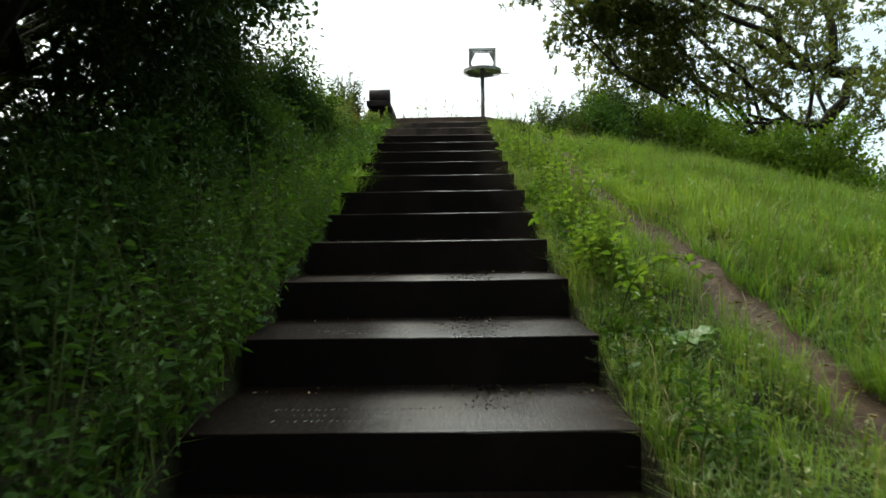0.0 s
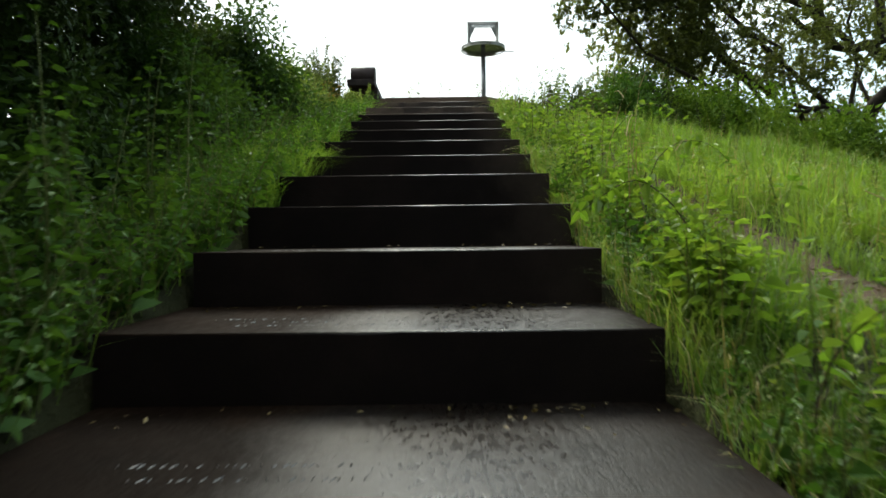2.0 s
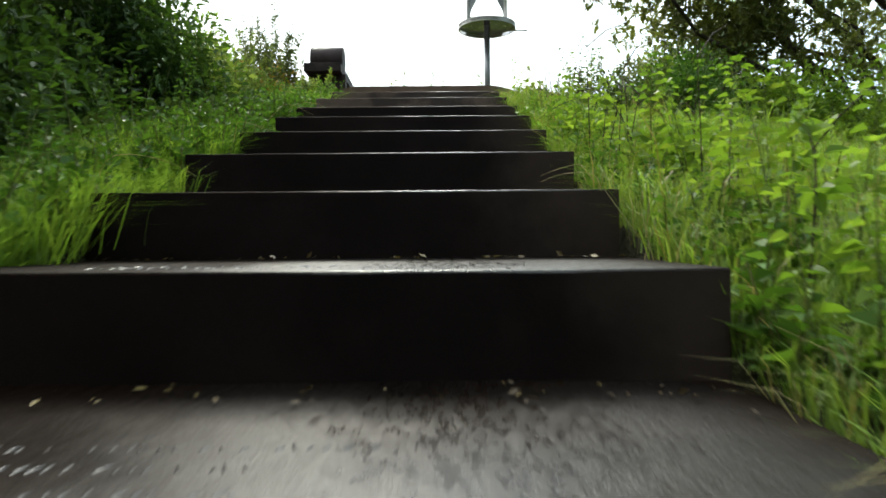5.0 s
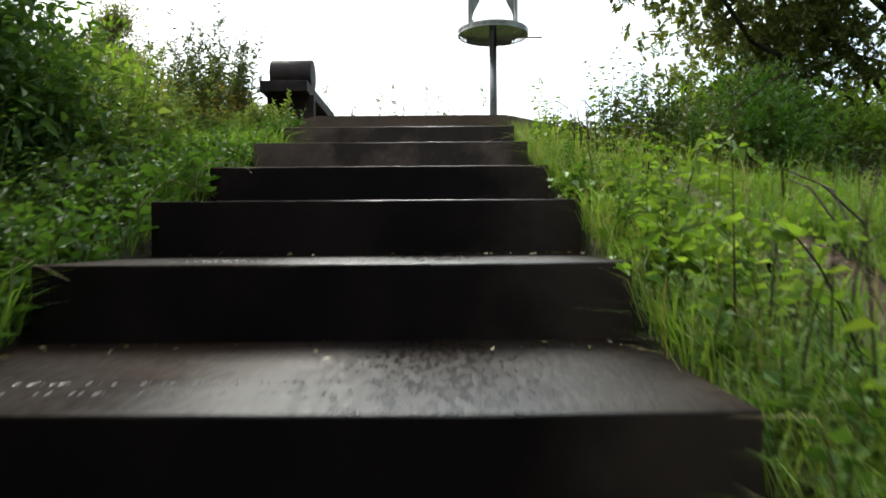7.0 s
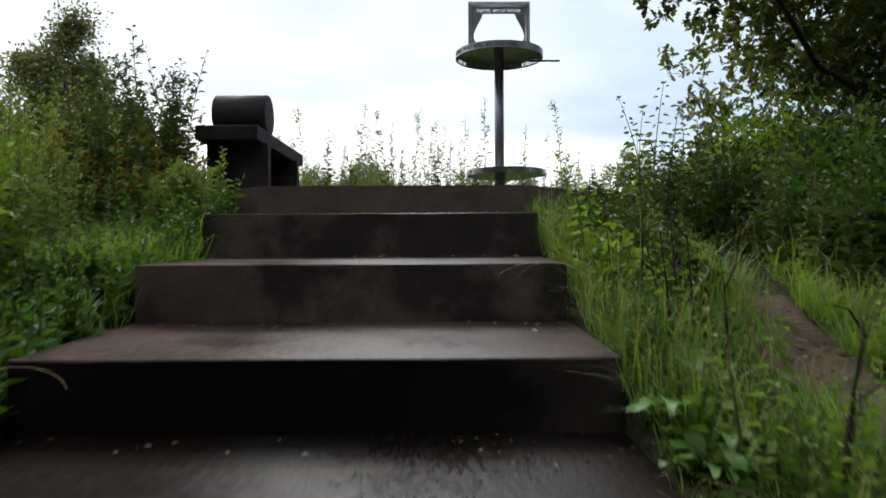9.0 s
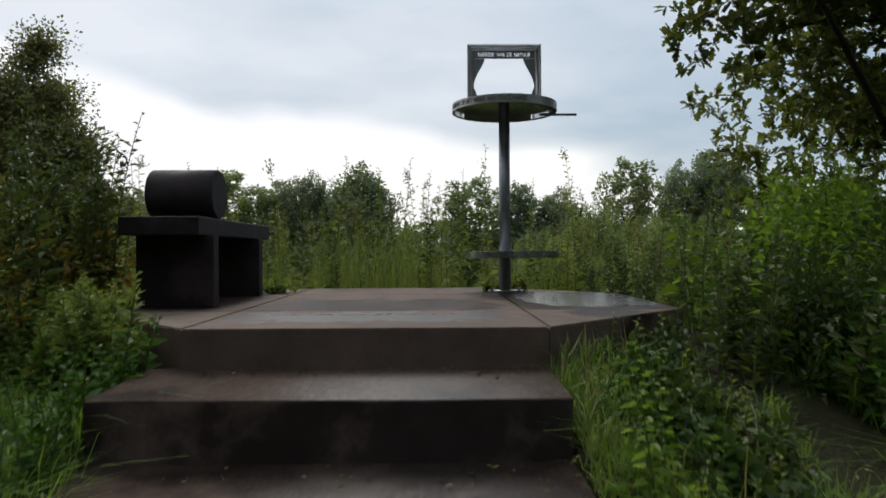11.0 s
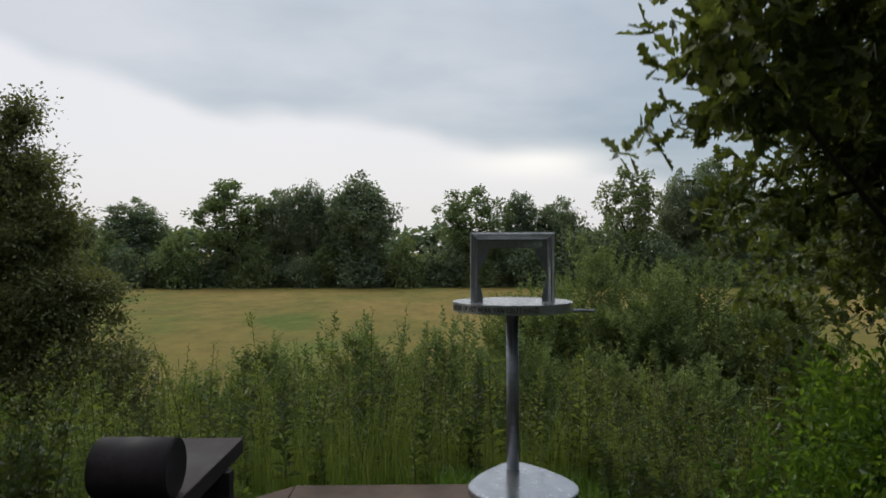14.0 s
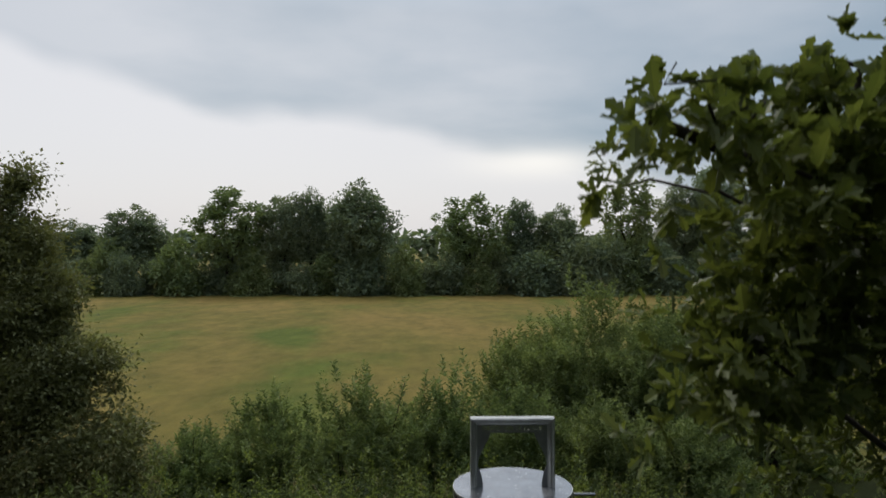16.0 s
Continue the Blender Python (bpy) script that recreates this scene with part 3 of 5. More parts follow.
def text_mesh(words, size, depth, align="CENTER", box_size=None):
    cu = bpy.data.curves.new("letters", "FONT")
    cu.body, cu.size, cu.extrude, cu.align_x, cu.align_y = words, size, depth, align, "CENTER"
    cu.resolution_u = 2
    ob = new("letters", cu)
    dg = bpy.context.evaluated_depsgraph_get()
    me = bpy.data.meshes.new_from_object(ob.evaluated_get(dg))
    bpy.data.objects.remove(ob)
    bpy.data.curves.remove(cu)
    if box_size:
        xs, ys = [v.co.x for v in me.vertices], [v.co.y for v in me.vertices]
        cx, cy = (min(xs) + max(xs)) / 2, (min(ys) + max(ys)) / 2
        kx, ky = box_size[0] / (max(xs) - min(xs)), box_size[1] / (max(ys) - min(ys))
        for v in me.vertices:
            v.co.x, v.co.y = (v.co.x - cx) * kx, (v.co.y - cy) * ky
    return me


def build_puddle():
    """Rain water standing on the far right slabs."""
    pts = []
    for i in range(120):
        a = 2 * math.pi * i / 120
        c, d = math.cos(a), math.sin(a)
        r = 1 + 0.13 * noise.noise((c * 1.9, d * 1.9, 4.0)) + 0.07 * noise.noise((c * 6, d * 6, 8.0)) + 0.03 * noise.noise((c * 17, d * 17, 2.0))
        x = 1.08 + 0.34 * r * math.copysign(abs(c) ** 0.7, c)
        y = 1.40 + 0.57 * r * math.copysign(abs(d) ** 0.7, d)
        # the water ends a finger's width short of the slab's own edge
        x = min(x, 1.385, CX + 0.62 + 2.58 - y)
        pts.append((max(x, 0.71), max(y, 0.735)))
    bm = bmesh.new()
    prism(bm, pts, -0.0006, 0.0014)
    tagged(part("puddle", bm, M["puddle"]), "shallow rain puddle on the concrete platform", "puddle", kind="structure")


def tread_letters():
    """Rows of small worn characters on the treads, too worn to read."""
    rng = random.Random(12)
    for st in [o for o in scene.objects if o.name.startswith("step")]:
        k = STEP_NO[st.name]
        if k < 4:
            continue
        y, z = step_pose(k)
        bm = bmesh.new()
        for row in range(2 + k % 2):
            x = -0.50 + rng.uniform(0, 0.12)
            end = rng.uniform(-0.05, 0.22)
            y0 = y + 0.12 + row * 0.07
            while x < end:
                if rng.random() > 0.2:
                    l, w, sl = rng.uniform(0.012, 0.024), 0.0026, rng.choice((-0.3, 0.0, 0.25, 0.4))
                    z0, z1 = z + 0.014 * (y0 - y) / RUN, z + 0.014 * (y0 + l - y) / RUN
                    vs = [bm.verts.new(c) for c in ((x - w, y0, z0 - 0.001), (x + w, y0, z0 - 0.001), (x + w + sl * l, y0 + l, z1 - 0.001), (x - w + sl * l, y0 + l, z1 - 0.001), (x, y0 + 0.002, z0 + 0.0012), (x + sl * l, y0 + l - 0.002, z1 + 0.0012))]
                    for q in ((0, 1, 4), (1, 2, 5, 4), (2, 3, 5), (3, 0, 4, 5)):
                        bm.faces.new([vs[j] for j in q])
                x += rng.uniform(0.012, 0.024)
        part("lettering", bm, M["tread_wet"], st, "worn raised characters")


# ---- the viewing table, the step plate and the bench ----
def build_view_table():
    px, py = 0.735, 2.06
    vt = empty("viewing_table", pose(px, py, 0), "round grey steel viewing table on one post with a theatre frame", "viewing table")
    bm = bmesh.new()
    cyl(bm, 0.036, 0.0, 1.21, 24)
    part("post", bm, M["steel_dark"], vt, smooth=True)
    bm = bmesh.new()
    box(bm, -0.11, 0.11, -0.07, 0.07, 0.0, 0.012, 0.003)
    plate = part("base_plate", bm, M["bolt"], vt, "pale zinc base plate")
    for sx in (-0.085, 0.085):
        for sy in (-0.045, 0.045):
            bm = bmesh.new()
            cyl(bm, 0.011, 0.012, 0.03, 6, sx, sy)
            part("bolt", bm, M["bolt"], plate)
    # upper disc: a thin plate with a rim that hangs down
    bm = bmesh.new()
    cyl(bm, 0.3365, 1.207, 1.2125, 96)
    part("table_top", bm, M["steel_top"], vt, "wet shiny steel disc")
    # rim: unreadable characters are cut right through it as upright slots
    n, bm = 360, bmesh.new()
    slots = set()
    rng = random.Random(3)
    for a0, a1 in ((20, 52), (138, 160)):
        a = a0
        while a < a1:
            w = rng.choice((1, 2, 2))
            slots.update(range(a, a + w))
            a += w + rng.choice((1, 1, 2))
    ro, ri, zs = 0.338, 0.335, (1.162, 1.172, 1.203, 1.213)
    ring = {(r, z): [bm.verts.new((r * math.cos(2 * math.pi * i / n), r * math.sin(2 * math.pi * i / n), z)) for i in range(n)] for r in (ro, ri) for z in zs}
    for i in range(n):
        k = (i + 1) % n
        for z0, z1 in zip(zs, zs[1:]):
            if z0 == zs[1] and i in slots:
                continue
            bm.faces.new((ring[ro, z0][i], ring[ro, z0][k], ring[ro, z1][k], ring[ro, z1][i]))
            bm.faces.new((ring[ri, z0][k], ring[ri, z0][i], ring[ri, z1][i], ring[ri, z1][k]))
        bm.faces.new((ring[ri, zs[0]][i], ring[ri, zs[0]][k], ring[ro, zs[0]][k], ring[ro, zs[0]][i]))
        bm.faces.new((ring[ro, zs[3]][i], ring[ro, zs[3]][k], ring[ri, zs[3]][k], ring[ri, zs[3]][i]))
    rim = part("rim", bm, M["steel"], vt, "steel rim with cut-out lettering")
    # rod at the side
    bm = bmesh.new()
    vs = cyl(bm, 0.0085, 0.0, 0.24, 10)
    bmesh.ops.rotate(bm, verts=vs, matrix=Matrix.Rotation(radians(90), 3, "Y"))
    bmesh.ops.translate(bm, verts=vs, vec=(0.235, 0.02, 1.155))
    part("pointer_rod", bm, M["steel_dark"], vt, "thin steel rod")
    # the picture frame
    bm = bmesh.new()
    w, z0, z1 = 0.238, 1.212, 1.602
    prof = ((0.0, 0.030), (0.008, 0.034), (0.016, 0.024), (0.024, 0.026), (0.031, 0.014), (0.038, 0.008))
    loops = []
    for sgn in (-1, 1):
        for inset, dep in prof if sgn < 0 else prof[::-1]:
            loops.append([bm.verts.new(c) for c in ((-w + inset, sgn * dep, z0), (-w + inset, sgn * dep, z1 - inset), (w - inset, sgn * dep, z1 - inset), (w - inset, sgn * dep, z0))])
    m = len(loops)
    for k in range(m):
        a, b = loops[k], loops[(k + 1) % m]
        for j in range(3):
            bm.faces.new((a[j], a[j + 1], b[j + 1], b[j]))
    bmesh.ops.recalc_face_normals(bm, faces=bm.faces)
    part("stage_frame", bm, M["steel"], vt, "moulded steel picture frame")
    bm = bmesh.new()
    box(bm, -0.200, 0.200, -0.002, 0.002, 1.515, 1.565)
    panel = part("sign_panel", bm, M["steel_dark"], vt, "dark panel with cut-out words")
    cut = new("cut", text_mesh("THEATER  VAN  DE  NATUUR", 0.036, 0.02, "CENTER", (0.345, 0.027)))
    cut.matrix_world = pose(0, 0, 1.541, 90, 0, 0)
    mod = panel.modifiers.new("cut", "BOOLEAN")
    mod.object, mod.operation, mod.solver = cut, "DIFFERENCE", "EXACT"
    panel.parent = None
    bpy.context.view_layer.update()
    me = bpy.data.meshes.new_from_object(panel.evaluated_get(bpy.context.evaluated_depsgraph_get()))
    panel.modifiers.clear()
    panel.data = me
    panel.parent = vt
    bpy.data.objects.remove(cut)
    for sgn in (-1, 1):
        # a curtain, drawn aside and tied at two thirds of its fall
        bm = bmesh.new()
        outer, inner = [], []
        for i in range(25):
            u = i / 24
            z = 1.513 - 0.301 * u
            if u < 0.62:
                xi = 0.125 + 0.072 * math.sin(u / 0.62 * math.pi / 2) ** 1.4
            else:
                xi = 0.197 - 0.030 * math.sin((u - 0.62) / 0.38 * math.pi / 2) ** 0.8
            outer.append((sgn * 0.201, z)), inner.append((sgn * xi, z))
        for y in (-0.003, 0.003):
            for i in range(24):
                q = [bm.verts.new((x, y, z)) for x, z in (outer[i], inner[i], inner[i + 1], outer[i + 1])]
                bm.faces.new(q)
        for i in range(24):
            q = [bm.verts.new((x, y, z)) for x, y, z in ((inner[i][0], -0.003, inner[i][1]), (inner[i][0], 0.003, inner[i][1]), (inner[i + 1][0], 0.003, inner[i + 1][1]), (inner[i + 1][0], -0.003, inner[i + 1][1]))]
            bm.faces.new(q)
        bmesh.ops.remove_doubles(bm, verts=bm.verts, dist=0.0002)
        part("curtain", bm, M["steel_dark"], vt, "flat steel curtain shape")
    # letters along the rim: dark faces painted for the shade inside the cut-outs
    me = text_mesh("OP HET WERK VAN ONZE HAND", 0.042, 0.001, "CENTER", (0.45, 0.029))
    for v in me.vertices:
        ang = radians(250) + v.co.x / 0.34
        r = 0.3385 + v.co.z
        v.co = Vector((r * math.cos(ang), r * math.sin(ang), 1.1875 + v.co.y))
    part("rim_letters", me, M["joint"], rim, "dark flat letters for the shade inside cut-outs")
    ang, rng = 190.0, random.Random(7)
    while ang < 209:
        bm = bmesh.new()
        w, r = rng.choice((1.2, 1.8, 2.4)), 0.3386
        (c0, s0), (c1, s1) = ((math.cos(radians(q)), math.sin(radians(q))) for q in (ang, ang + w))
        bm.faces.new([bm.verts.new(v) for v in ((r * c0, r * s0, 1.173), (r * c1, r * s1, 1.173), (r * c1, r * s1, 1.202), (r * c0, r * s0, 1.202))])
        part("letter_bar", bm, M["joint"], rim)
        ang += w + 0.9
    # lower step plate
    pl = []
    for i in range(64):
        a = 2 * math.pi * i / 64
        x, y = 0.288 * math.sin(a), -0.30 * math.cos(a)
        if y > 0:
            x *= 1 - 0.45 * (y / 0.30) ** 1.3
            y *= 1.35
        pl.append((x + 0.02, y - 0.28))
    bm = bmesh.new()
    prism(bm, pl, 0.224, 0.264)
    bmesh.ops.recalc_face_normals(bm, faces=bm.faces)
    bmesh.ops.bevel(bm, geom=[e for e in bm.edges if all(v.co.z > 0.26 for v in e.verts)], offset=0.004, segments=2, affect="EDGES")
    part("step_plate", bm, M["steel_top"], vt, "wet pebble-shaped steel step plate")
    bm = bmesh.new()
    cyl(bm, 0.040, 0.012, 0.228, 20, 0.0, -0.0)
    part("collar", bm, M["steel_dark"], vt)


def build_bench():
    be = empty("bench", pose(-1.0, 1.45, 0), "low dark grey concrete bench on two slab legs", "bench")
    bm = bmesh.new()
    box(bm, -0.175, 0.195, -0.67, 0.67, 0.345, 0.432, 0.006)
    part("seat", bm, M["bench"], be)
    for y in (-0.50, 0.35):
        bm = bmesh.new()
        box(bm, -0.150, 0.222, y - 0.04, y + 0.04, 0.0, 0.345, 0.005)
        part("leg", bm, M["bench"], be)
    bm = bmesh.new()
    vs = cyl(bm, 0.129, -0.165, 0.17, 48)
    caps = [f for f in bm.faces if len(f.verts) > 4]
    edges = {e for f in caps for e in f.edges}
    bmesh.ops.bevel(bm, geom=list(edges), offset=0.006, segments=2, affect="EDGES")
    bmesh.ops.rotate(bm, verts=bm.verts, matrix=Matrix.Rotation(radians(90), 3, "Y"))
    ob = part("roll_cushion", bm, M["bench"])
    ob.matrix_world = pose(-1.0, 1.17, 0.561)
    for poly in ob.data.polygons:
        poly.use_smooth = len(poly.vertices) == 4 and abs(poly.normal.x) < 0.5
    tagged(ob, "dark grey concrete cylinder lying across the bench seat", "concrete roll")


# ---- plants ----
def nettle_arrays(seed, tall, pairs, leaf, spread=1.0, wide=0.5):
    """An upright stem with pairs of toothed leaves that get smaller to the top. Gives stem and leaf arrays."""
    rng = np.random.default_rng(seed)
    n = 8
    bend = rng.normal(size=2) * 0.10
    t = np.linspace(0, 1, n)
    path = np.stack((bend[0] * t ** 2 * tall, bend[1] * t ** 2 * tall, t * tall), 1)
    stem = tube_arrays(path, 0.0042 * (1.1 - t) * (tall / 0.8) + 0.0012, 4)
    at, way, size = [], [], []
    for i in range(pairs):
        u = 0.18 + 0.82 * (i + 0.5) / pairs
        p = np.array([np.interp(u, t, path[:, k]) for k in range(3)])
        a = (i % 2) * math.pi / 2 + rng.normal() * 0.35
        s = leaf * (1.15 - 0.75 * u) * rng.uniform(0.8, 1.15)
        for q in (0, math.pi):
            d = np.array((math.cos(a + q), math.sin(a + q), 0.30 - 0.15 * rng.random()))
            at.append(p + d * 0.025 * spread), way.append(d), size.append(s)
    for q in range(4):
        a = q * math.pi / 2 + 0.4
        at.append(path[-1]), way.append(np.array((math.cos(a), math.sin(a), 0.9))), size.append(leaf * 0.4)
    size = np.array(size)
    leaves = leaf_arrays(rng, np.array(at), np.array(way), size, size * wide, 0.22, True, 0.35)
    return stem, leaves


def weed_arrays(seed, tall, count, leaf, wide=0.28, branchy=0):
    """A tall weed: alternate narrow leaves all the way up and a feathery top."""
    rng = np.random.default_rng(seed)
    t = np.linspace(0, 1, 8)
    bend = rng.normal(size=2) * 0.09
    path = np.stack((bend[0] * t ** 2 * tall, bend[1] * t ** 2 * tall, t * tall), 1)
    tubes = [tube_arrays(path, 0.004 * (1.1 - t) + 0.001, 3)]
    u = np.linspace(0.1, 1.0, count)
    p = np.stack([np.interp(u, t, path[:, k]) for k in range(3)], 1)
    a = np.arange(count) * 2.4 + rng.normal(size=count) * 0.4
    way = np.stack((np.cos(a), np.sin(a), rng.uniform(0.3, 1.1, count)), 1)
    size = leaf * (1.1 - 0.8 * u) * rng.uniform(0.7, 1.2, count)
    sets = [leaf_arrays(rng, p, way, size, size * wide, 0.15, False, 0.25)]
    for b in range(branchy):
        ub = rng.uniform(0.55, 0.95)
        q = np.array([np.interp(ub, t, path[:, k]) for k in range(3)])
        ang = rng.uniform(0, 6.28)
        end = q + np.array((math.cos(ang) * 0.16, math.sin(ang) * 0.16, 0.22)) * tall * 0.7 * (1.2 - ub)
        pp = np.linspace(q, end, 4)
        tubes.append(tube_arrays(pp, np.linspace(0.002, 0.0008, 4), 3))
        m = 14
        bp = q + (end - q) * rng.uniform(0.2, 1.0, (m, 1)) + rng.normal(size=(m, 3)) * 0.008
        w = rng.normal(size=(m, 3)) + np.array((0, 0, 0.6))
        sets.append(leaf_arrays(rng, bp, w, leaf * 0.28, leaf * 0.1, 0.1))
    return joined(tubes), joined(sets)


def grass_arrays(rng, xy, tall, width=0.006, lean=0.5, a=None):
    """Blades of grass in three bent segments, standing on the ground."""
    n = len(xy)
    base = np.array([(x, y, height(x, y) - 0.01) for x, y in xy])
    a = rng.uniform(0, 2 * np.pi, n) if a is None else a
    out = np.stack((np.cos(a), np.sin(a), np.zeros(n)), 1)
    side = np.stack((-np.sin(a), np.cos(a), np.zeros(n)), 1)
    tuft = np.array([0.95 + 0.75 * noise.noise((x * 1.7, y * 1.7, 5.0)) + 0.4 * noise.noise((x * 5.0, y * 5.0, 2.0)) for x, y in xy])[:, None]
    h = np.broadcast_to(tall, n)[:, None] * rng.uniform(0.5, 1.3, (n, 1)) * np.clip(tuft, 0.35, 2.0)
    l = rng.uniform(0.1, 1.0, (n, 1)) * lean
    w = width * rng.uniform(0.6, 1.4, (n, 1))
    mid = base + np.array((0, 0, 1.0)) * h * 0.6 + out * h * l * 0.30
    tip = base + np.array((0, 0, 1.0)) * h * (1.0 - 0.25 * l) + out * h * l * 0.95
    v = np.stack((base - side * w * 0.5, base + side * w * 0.5, mid + side * w * 0.4, mid - side * w * 0.4, tip), 1).reshape(-1, 3)
    i = np.arange(n)[:, None] * 5
    faces = (i + np.array((0, 1, 2, 3))).tolist() + (i + np.array((3, 2, 4))).tolist()
    return v, faces


def grass_patch(name, label, seed, xs, ys, count, tall, mat, width=0.006, lean=0.5, keep=None, tussock=0):
    rng = np.random.default_rng(seed)
    pts = np.stack((rng.uniform(*xs, count), rng.uniform(*ys, count)), 1)
    a = None
    if tussock:
        # blades lean outwards from the middle of their tussock
        mid = pts[rng.integers(0, max(1, count // tussock), count)]
        off = rng.normal(size=(count, 2)) * 0.055
        pts, a = mid + off, np.arctan2(off[:, 1], off[:, 0]) + rng.normal(size=count) * 0.5
    if keep is not None:
        ok = np.array([keep(x, y) for x, y in pts])
        pts, a = pts[ok], None if a is None else a[ok]
    v, f = grass_arrays(rng, pts, tall, width, lean, a)
    ob = part(name, raw_mesh(name, v, f), mat)
    return tagged(ob, label, "grass", kind="stuff")


def tree(name, label, at, trunk_r, centre, radii, clumps, per, leaf, clump_r, mat, seed, limbs=14, group="", category="tree", wide=0.6, shell=0.55, fork=0.35, lobes=(), limbs_at=(), lobed=False):
    """A tapered trunk with limbs to the clumps of a crown of separate leaves."""
    rng = np.random.default_rng(seed)
    at, centre, radii = np.array(at, float), np.array(centre, float), np.array(radii, float)
    top = empty(name, pose(*at), label, category, group)
    d = unit(rng.normal(size=(clumps, 3)))
    rr = rng.uniform(shell, 1.0, (clumps, 1)) ** 0.7
    wob = np.array([1 + 0.28 * noise.noise(Vector(q) * 1.9 + Vector((seed * 1.7, 0, 0))) for q in d])[:, None]
    c = centre - at + d * rr * radii * wob
    k0 = 0
    for lc, lr, share in lobes:
        k1 = k0 + int(clumps * share)
        c[k0:k1] = np.array(lc) - at + (d * rr)[k0:k1] * np.array(lr)
        k0 = k1
    fork_at = np.array((0, 0, (centre[2] - at[2]) * fork)) + (centre - at) * np.array((1, 1, 0)) * fork * 0.5
    t = np.linspace(0, 1, 6)[:, None]
    tubes = [tube_arrays(fork_at * t + np.array((0.04, -0.03, 0)) * np.sin(t * 5) * trunk_r * 6, trunk_r * (1.25 - 0.5 * t[:, 0]), 9)]
    for k in rng.choice(clumps, min(limbs, clumps), replace=False):
        end = c[k]
        t = np.linspace(0, 1, 7)[:, None]
        sag = np.array((0, 0, 1.0)) * np.sin(t * np.pi) * np.linalg.norm(end - fork_at) * rng.uniform(-0.05, 0.16)
        kink = rng.normal(size=(7, 3)) * 0.04 * np.linalg.norm(end - fork_at) * np.sin(t * np.pi)
        p = fork_at + (end - fork_at) * t + sag + kink
        tubes.append(tube_arrays(p, trunk_r * (0.3 if limbs_at else 0.55) * (1.02 - t[:, 0]) + 0.006, 5))
    for pts, r in limbs_at:
        pts = np.array(pts, float) - at
        t = np.linspace(0, 1, 9)
        q = np.stack([np.interp(t, np.linspace(0, 1, len(pts)), pts[:, a]) for a in range(3)], 1)
        q[1:-1] += rng.normal(size=(7, 3)) * 0.05
        tubes.append(tube_arrays(q, r * (1.1 - 0.75 * t), 7))
    v, f = joined(tubes)
    part("trunk", raw_mesh("trunk", v, f), M["bark"], top, smooth=True)
    n = clumps * per
    idx = np.repeat(np.arange(clumps), per)
    size = rng.uniform(0.55, 1.3, (clumps, 1))[idx]
    off = rng.normal(size=(n, 3)) * clump_r * size * np.array((0.62, 0.62, 0.42))
    off = np.clip(off, -1.7 * clump_r, 1.7 * clump_r)
    if lobed:
        # oak leaves sit in rosettes at the twig ends
        off = off[(np.arange(n) // 9) * 9 % n] + rng.normal(size=(n, 3)) * 0.012
    p = c[idx] + off
    way = unit(off) * (0.35 if lobed else 1.0) + rng.normal(size=(n, 3)) * 0.6 + np.array((0, 0, 0.1 if lobed else -0.15))
    s = leaf * rng.uniform(0.6, 1.3, n)
    v, f = lobed_leaves(rng, p, way, s, s * wide) if lobed else leaf_arrays(rng, p, way, s, s * wide, 0.2)
    part("crown", raw_mesh("crown", v, f), mat, top)
    return top


def bush(name, label, at, size, clumps, per, leaf, mat, seed, wide=0.55, clump_r=0.2, upright=0.3, group="", category="bush", stems=10, six=False):
    """A shrub: many thin stems from the ground and leaves in clumps, with an uneven outline."""
    rng = np.random.default_rng(seed)
    sx, sy, sz = size
    top = empty(name, pose(*at), label, category, group)
    d = unit(rng.normal(size=(clumps, 3)) * np.array((1, 1, 0.8)) + np.array((0, 0, 0.45)))
    d[:, 2] = np.abs(d[:, 2])
    rr = rng.uniform(0.35, 1.0, (clumps, 1)) ** 0.6
    wob = np.array([1 + 0.35 * noise.noise(Vector(q) * 2.2 + Vector((seed * 0.9, 0, 0))) for q in d])[:, None]
    c = d * rr * wob * np.array((sx, sy, sz))
    tubes = []
    for k in rng.choice(clumps, min(stems, clumps), replace=False):
        t = np.linspace(0, 1, 5)[:, None]
        p = np.array((rng.normal() * 0.1 * sx, rng.normal() * 0.1 * sy, 0)) * (1 - t) + c[k] * t * np.array((1, 1, 0)) ** 1 + np.array((0, 0, 1)) * c[k][2] * t ** 0.7
        tubes.append(tube_arrays(p, 0.012 * max(1.0, sz) * (1.1 - t[:, 0]), 4))
    v, f = joined(tubes)
    part("woody_base", raw_mesh("woody_base", v, f), M["bark"], top)
    n = clumps * per
    idx = np.repeat(np.arange(clumps), per)
    off = rng.normal(size=(n, 3)) * clump_r * rng.uniform(0.6, 1.3, (clumps, 1))[idx] * np.array((0.6, 0.6, 0.5 + upright))
    off = np.clip(off, -1.5 * clump_r, 1.5 * clump_r)
    way = unit(off) + rng.normal(size=(n, 3)) * 0.5 + np.array((0, 0, upright))
    s = leaf * rng.uniform(0.6, 1.3, n)
    p = c[idx] + off
    p[:, 2] = np.maximum(p[:, 2], 0.03)
    v, f = leaf_arrays(rng, p, way, s, s * wide, 0.2, six, 0.3 if six else 0.15)
    part("foliage", raw_mesh("foliage", v, f), mat, top)
    return top


